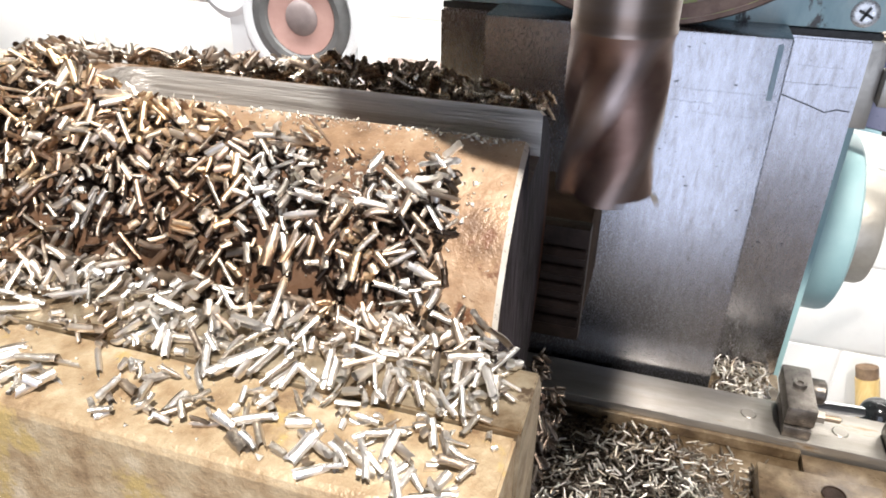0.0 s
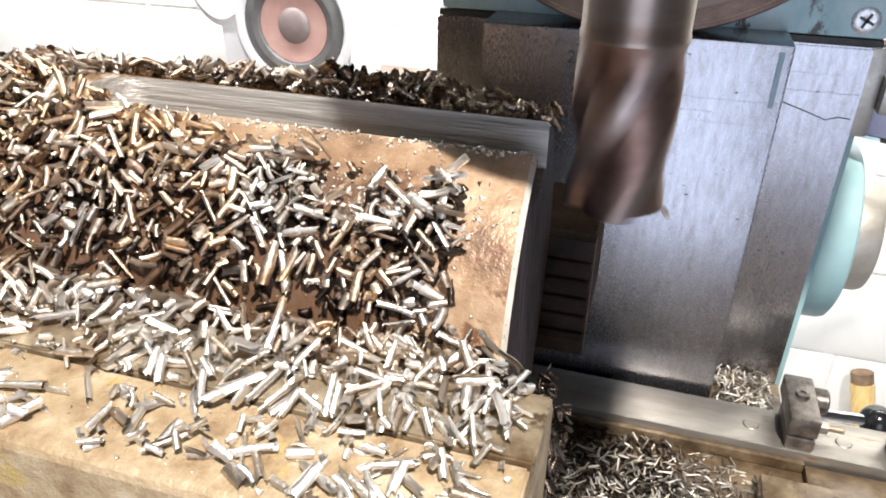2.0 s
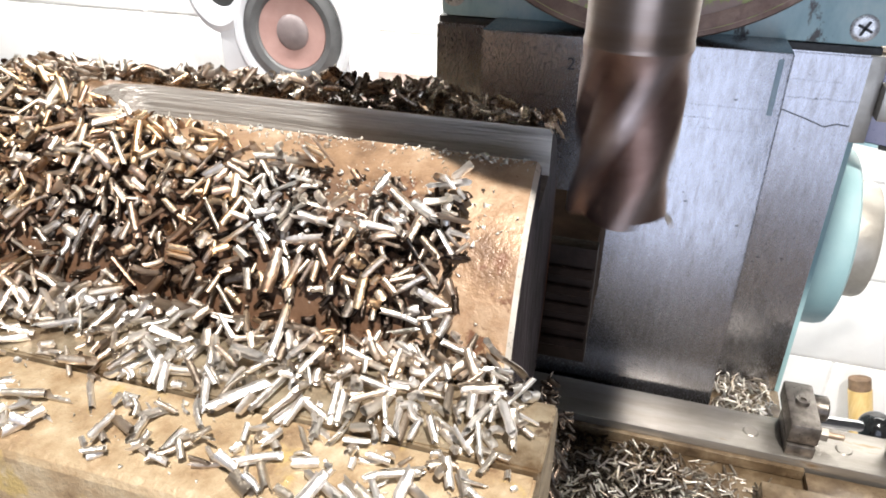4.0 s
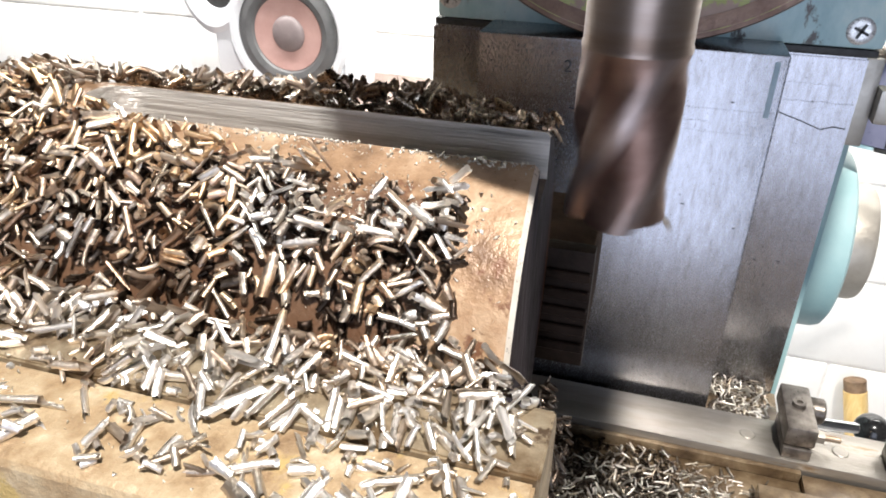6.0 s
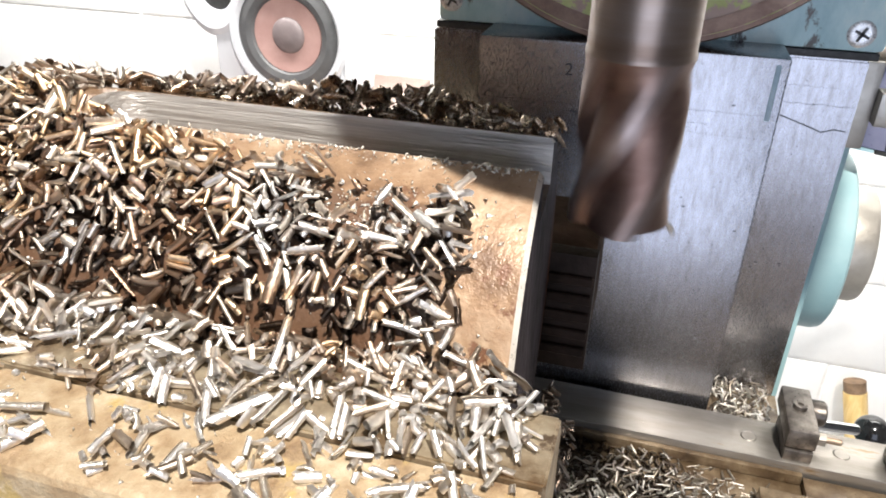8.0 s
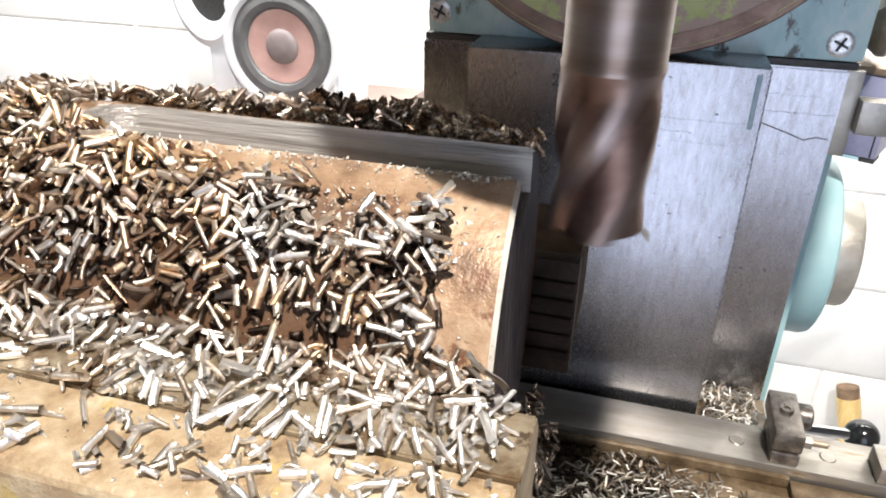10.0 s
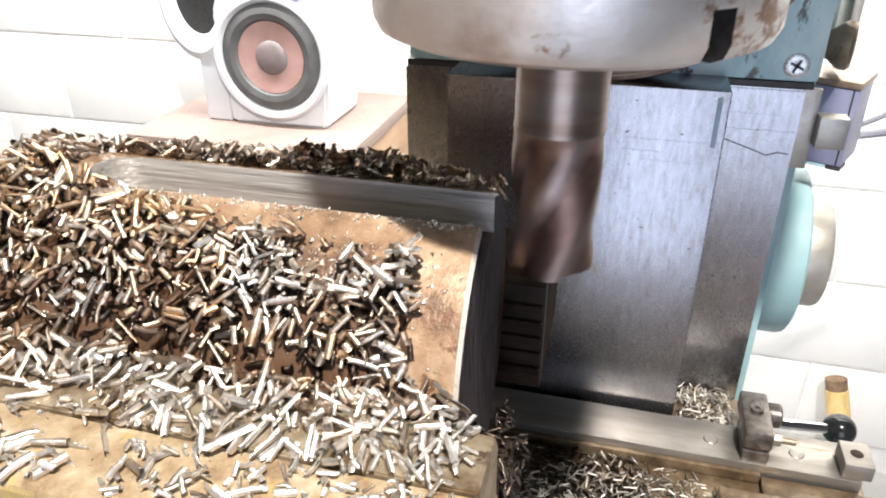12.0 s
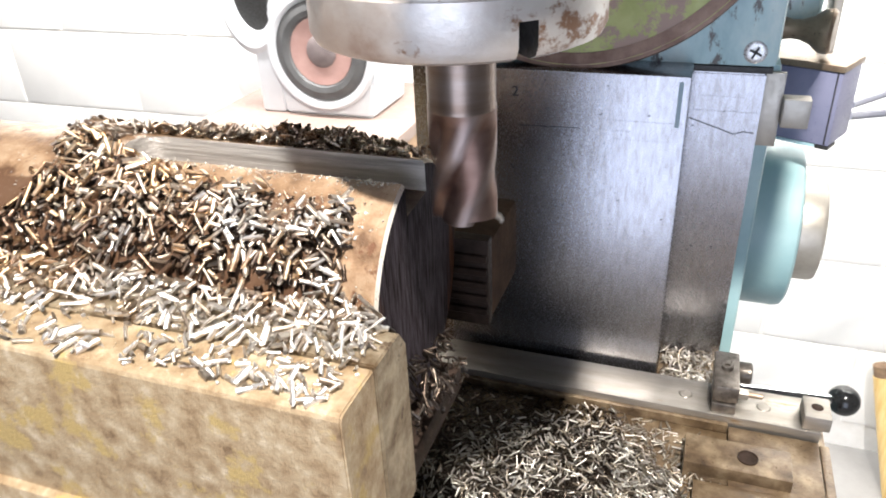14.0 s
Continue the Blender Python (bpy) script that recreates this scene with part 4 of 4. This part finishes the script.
# The shaded right part of the ridge is painted with darker chips.
strewn("chip_ridge", bar_heap, 1500, behind_slot, 0.0052, 0.0010, SHADED_RIDGECHIPS, "ridge of brown curled chips along the keyway, darkened for shade",
       cap=lambda x, y: 0.0016 if x <= -0.014 else (0.0066 if x < 0.010 else 0.0066 - 0.13 * (x - 0.010)))


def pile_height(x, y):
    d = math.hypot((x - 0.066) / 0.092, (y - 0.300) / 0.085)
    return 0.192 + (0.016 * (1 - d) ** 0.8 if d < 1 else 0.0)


# The mound's dark colour also holds the shade down among the chips.
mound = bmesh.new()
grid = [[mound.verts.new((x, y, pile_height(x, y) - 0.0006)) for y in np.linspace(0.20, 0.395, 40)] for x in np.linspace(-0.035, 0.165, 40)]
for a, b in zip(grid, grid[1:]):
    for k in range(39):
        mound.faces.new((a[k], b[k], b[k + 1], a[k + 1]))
tagged(part("swarf_mound", mound, SHADESWARF), "oily mound of packed fine swarf, dark for the shade among chips", "swarf", kind="stuff")


def ridge_top():
    x = -0.094 + 0.094 * rng.rand()
    return x, (0.222 + 0.030 * rng.rand() if x < SLOT_END - 0.006 else AX_Y + SLOT_R + 0.0036 + 0.017 * rng.rand())


# Paler chips stand for the ridge's lit left part.
strewn("bright_ridge", bar_heap, 1500, ridge_top, 0.0058, 0.0010, RIDGECHIPS,
       "brown and bright chips lying over the ridge behind the keyway", cap=lambda x, y: 0.0050 if x > -0.055 else 0.0032)
deck_heap = Heap(-0.03, 0.19, 0.23, 0.475, pile_height)
# The shadow on the deck is painted with near-black oily chips.
strewn("oily_chip_pile", deck_heap, 2600, under_cutter, 0.0058, 0.00055, OILY_SHADECHIPS, "oily chips under the cutter, black for the shadow there")
strewn("chip_pile", deck_heap, 7500, on_deck, 0.0058, 0.00064, SILVERCHIPS, "pile of fine silvery chips heaped on the machine knee")
pocket_heap = Heap(0.118, 0.162, 0.430, 0.476, lambda x, y: 0.1925 + 0.003 * max(0, (y - 0.434) / 0.04))
strewn("chip_pocket", pocket_heap, 420, lambda: (0.123 + 0.032 * rng.rand(), 0.4365 + 0.034 * rng.rand()), 0.0066, 0.0007, SILVERCHIPS,
       "pocket of silvery chips behind the slide rail")
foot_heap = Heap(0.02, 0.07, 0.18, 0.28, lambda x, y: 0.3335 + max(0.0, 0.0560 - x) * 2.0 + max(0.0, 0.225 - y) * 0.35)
# Shade under the bar's end is in these chips' colour.
strewn("chip_drift", foot_heap, 600, lambda: (0.0470 + 0.0085 * rng.rand(), 0.187 + 0.050 * rng.rand()), 0.0050, 0.0007, OILY_SHADECHIPS,
       "drift of chips under the bar's end, dark for its shade")
for sh, length, x, y, z, yaw, tilt, spin in loose:
    me = bpy.data.meshes.new("metal_chip")
    me.from_pydata((sh[0] * length).tolist(), [], sh[1].tolist())
    for p in me.polygons:
        p.use_smooth = True
    me.materials.append(CHIPS)
    ob = tagged(new("metal_chip", me), "curled bright steel chip lying loose", "metal chip", "loose chips on the bar and jaw")
    ob.matrix_world = Matrix.Translation((x, y, z)) @ (Euler((0, 0, yaw)).to_matrix() @ Euler((0, -tilt, 0)).to_matrix() @ Euler((spin, 0, 0)).to_matrix()).to_4x4()


def build_grit():
    verts, faces, base = [], [], 0
    for n in range(1500):
        x, y = -0.13 + 0.175 * rng.rand(), 0.146 + 0.0705 * rng.rand()
        if n % 3 == 0:
            x, y = -0.075 + 0.118 * rng.rand(), 0.2168 - abs(rng.randn()) * 0.0016
        if n % 3 == 1:
            x, y = 0.014 + 0.010 * rng.randn(), 0.2015 + 0.004 * rng.randn()
        s = 0.00018 + 0.00038 * rng.rand() ** 2
        t = rng.randn(4, 3) * s + np.array((x, y, bar_height(x, y) + s * 0.5))
        verts.append(t)
        faces.append(np.array([(0, 1, 2), (0, 3, 1), (0, 2, 3), (1, 3, 2)]) + base)
        base += 4
    stuff("metal_grit", verts, faces, GRIT, "fine bright metal grit scattered on the bar", "metal grit")


build_grit()


# ---- blocks of the wall ----
def build_blocks():
    full = mesh_of("block", boxed((0.0035, -0.020, 0.0035), (0.3965, 0.0, 0.2025), 0.0030), WALLPAINT)
    z0 = -0.68
    for c in range(11):
        for k in range(-7, 6):
            x = 0.52 + 0.40 * k + (0.20 if c % 2 else 0.0) - 0.4
            z = z0 + 0.206 * c
            if x < -2.58 or x > 2.0 or z > 1.4:
                continue
            ob = new("block", full)
            ob.parent = wall_north
            ob.location = (x, WALL_Y + 0.0245, z)


build_blocks()


def motions():
    """The cutter turns clockwise seen from above, sixty degrees each thirtieth of a second."""
    walk(end_mill, [(k / 30.0, pose(MX, MY, NOSE_Z, 0, 0, (-60.0 * k) % 360)) for k in range(0, 421)])


motions()
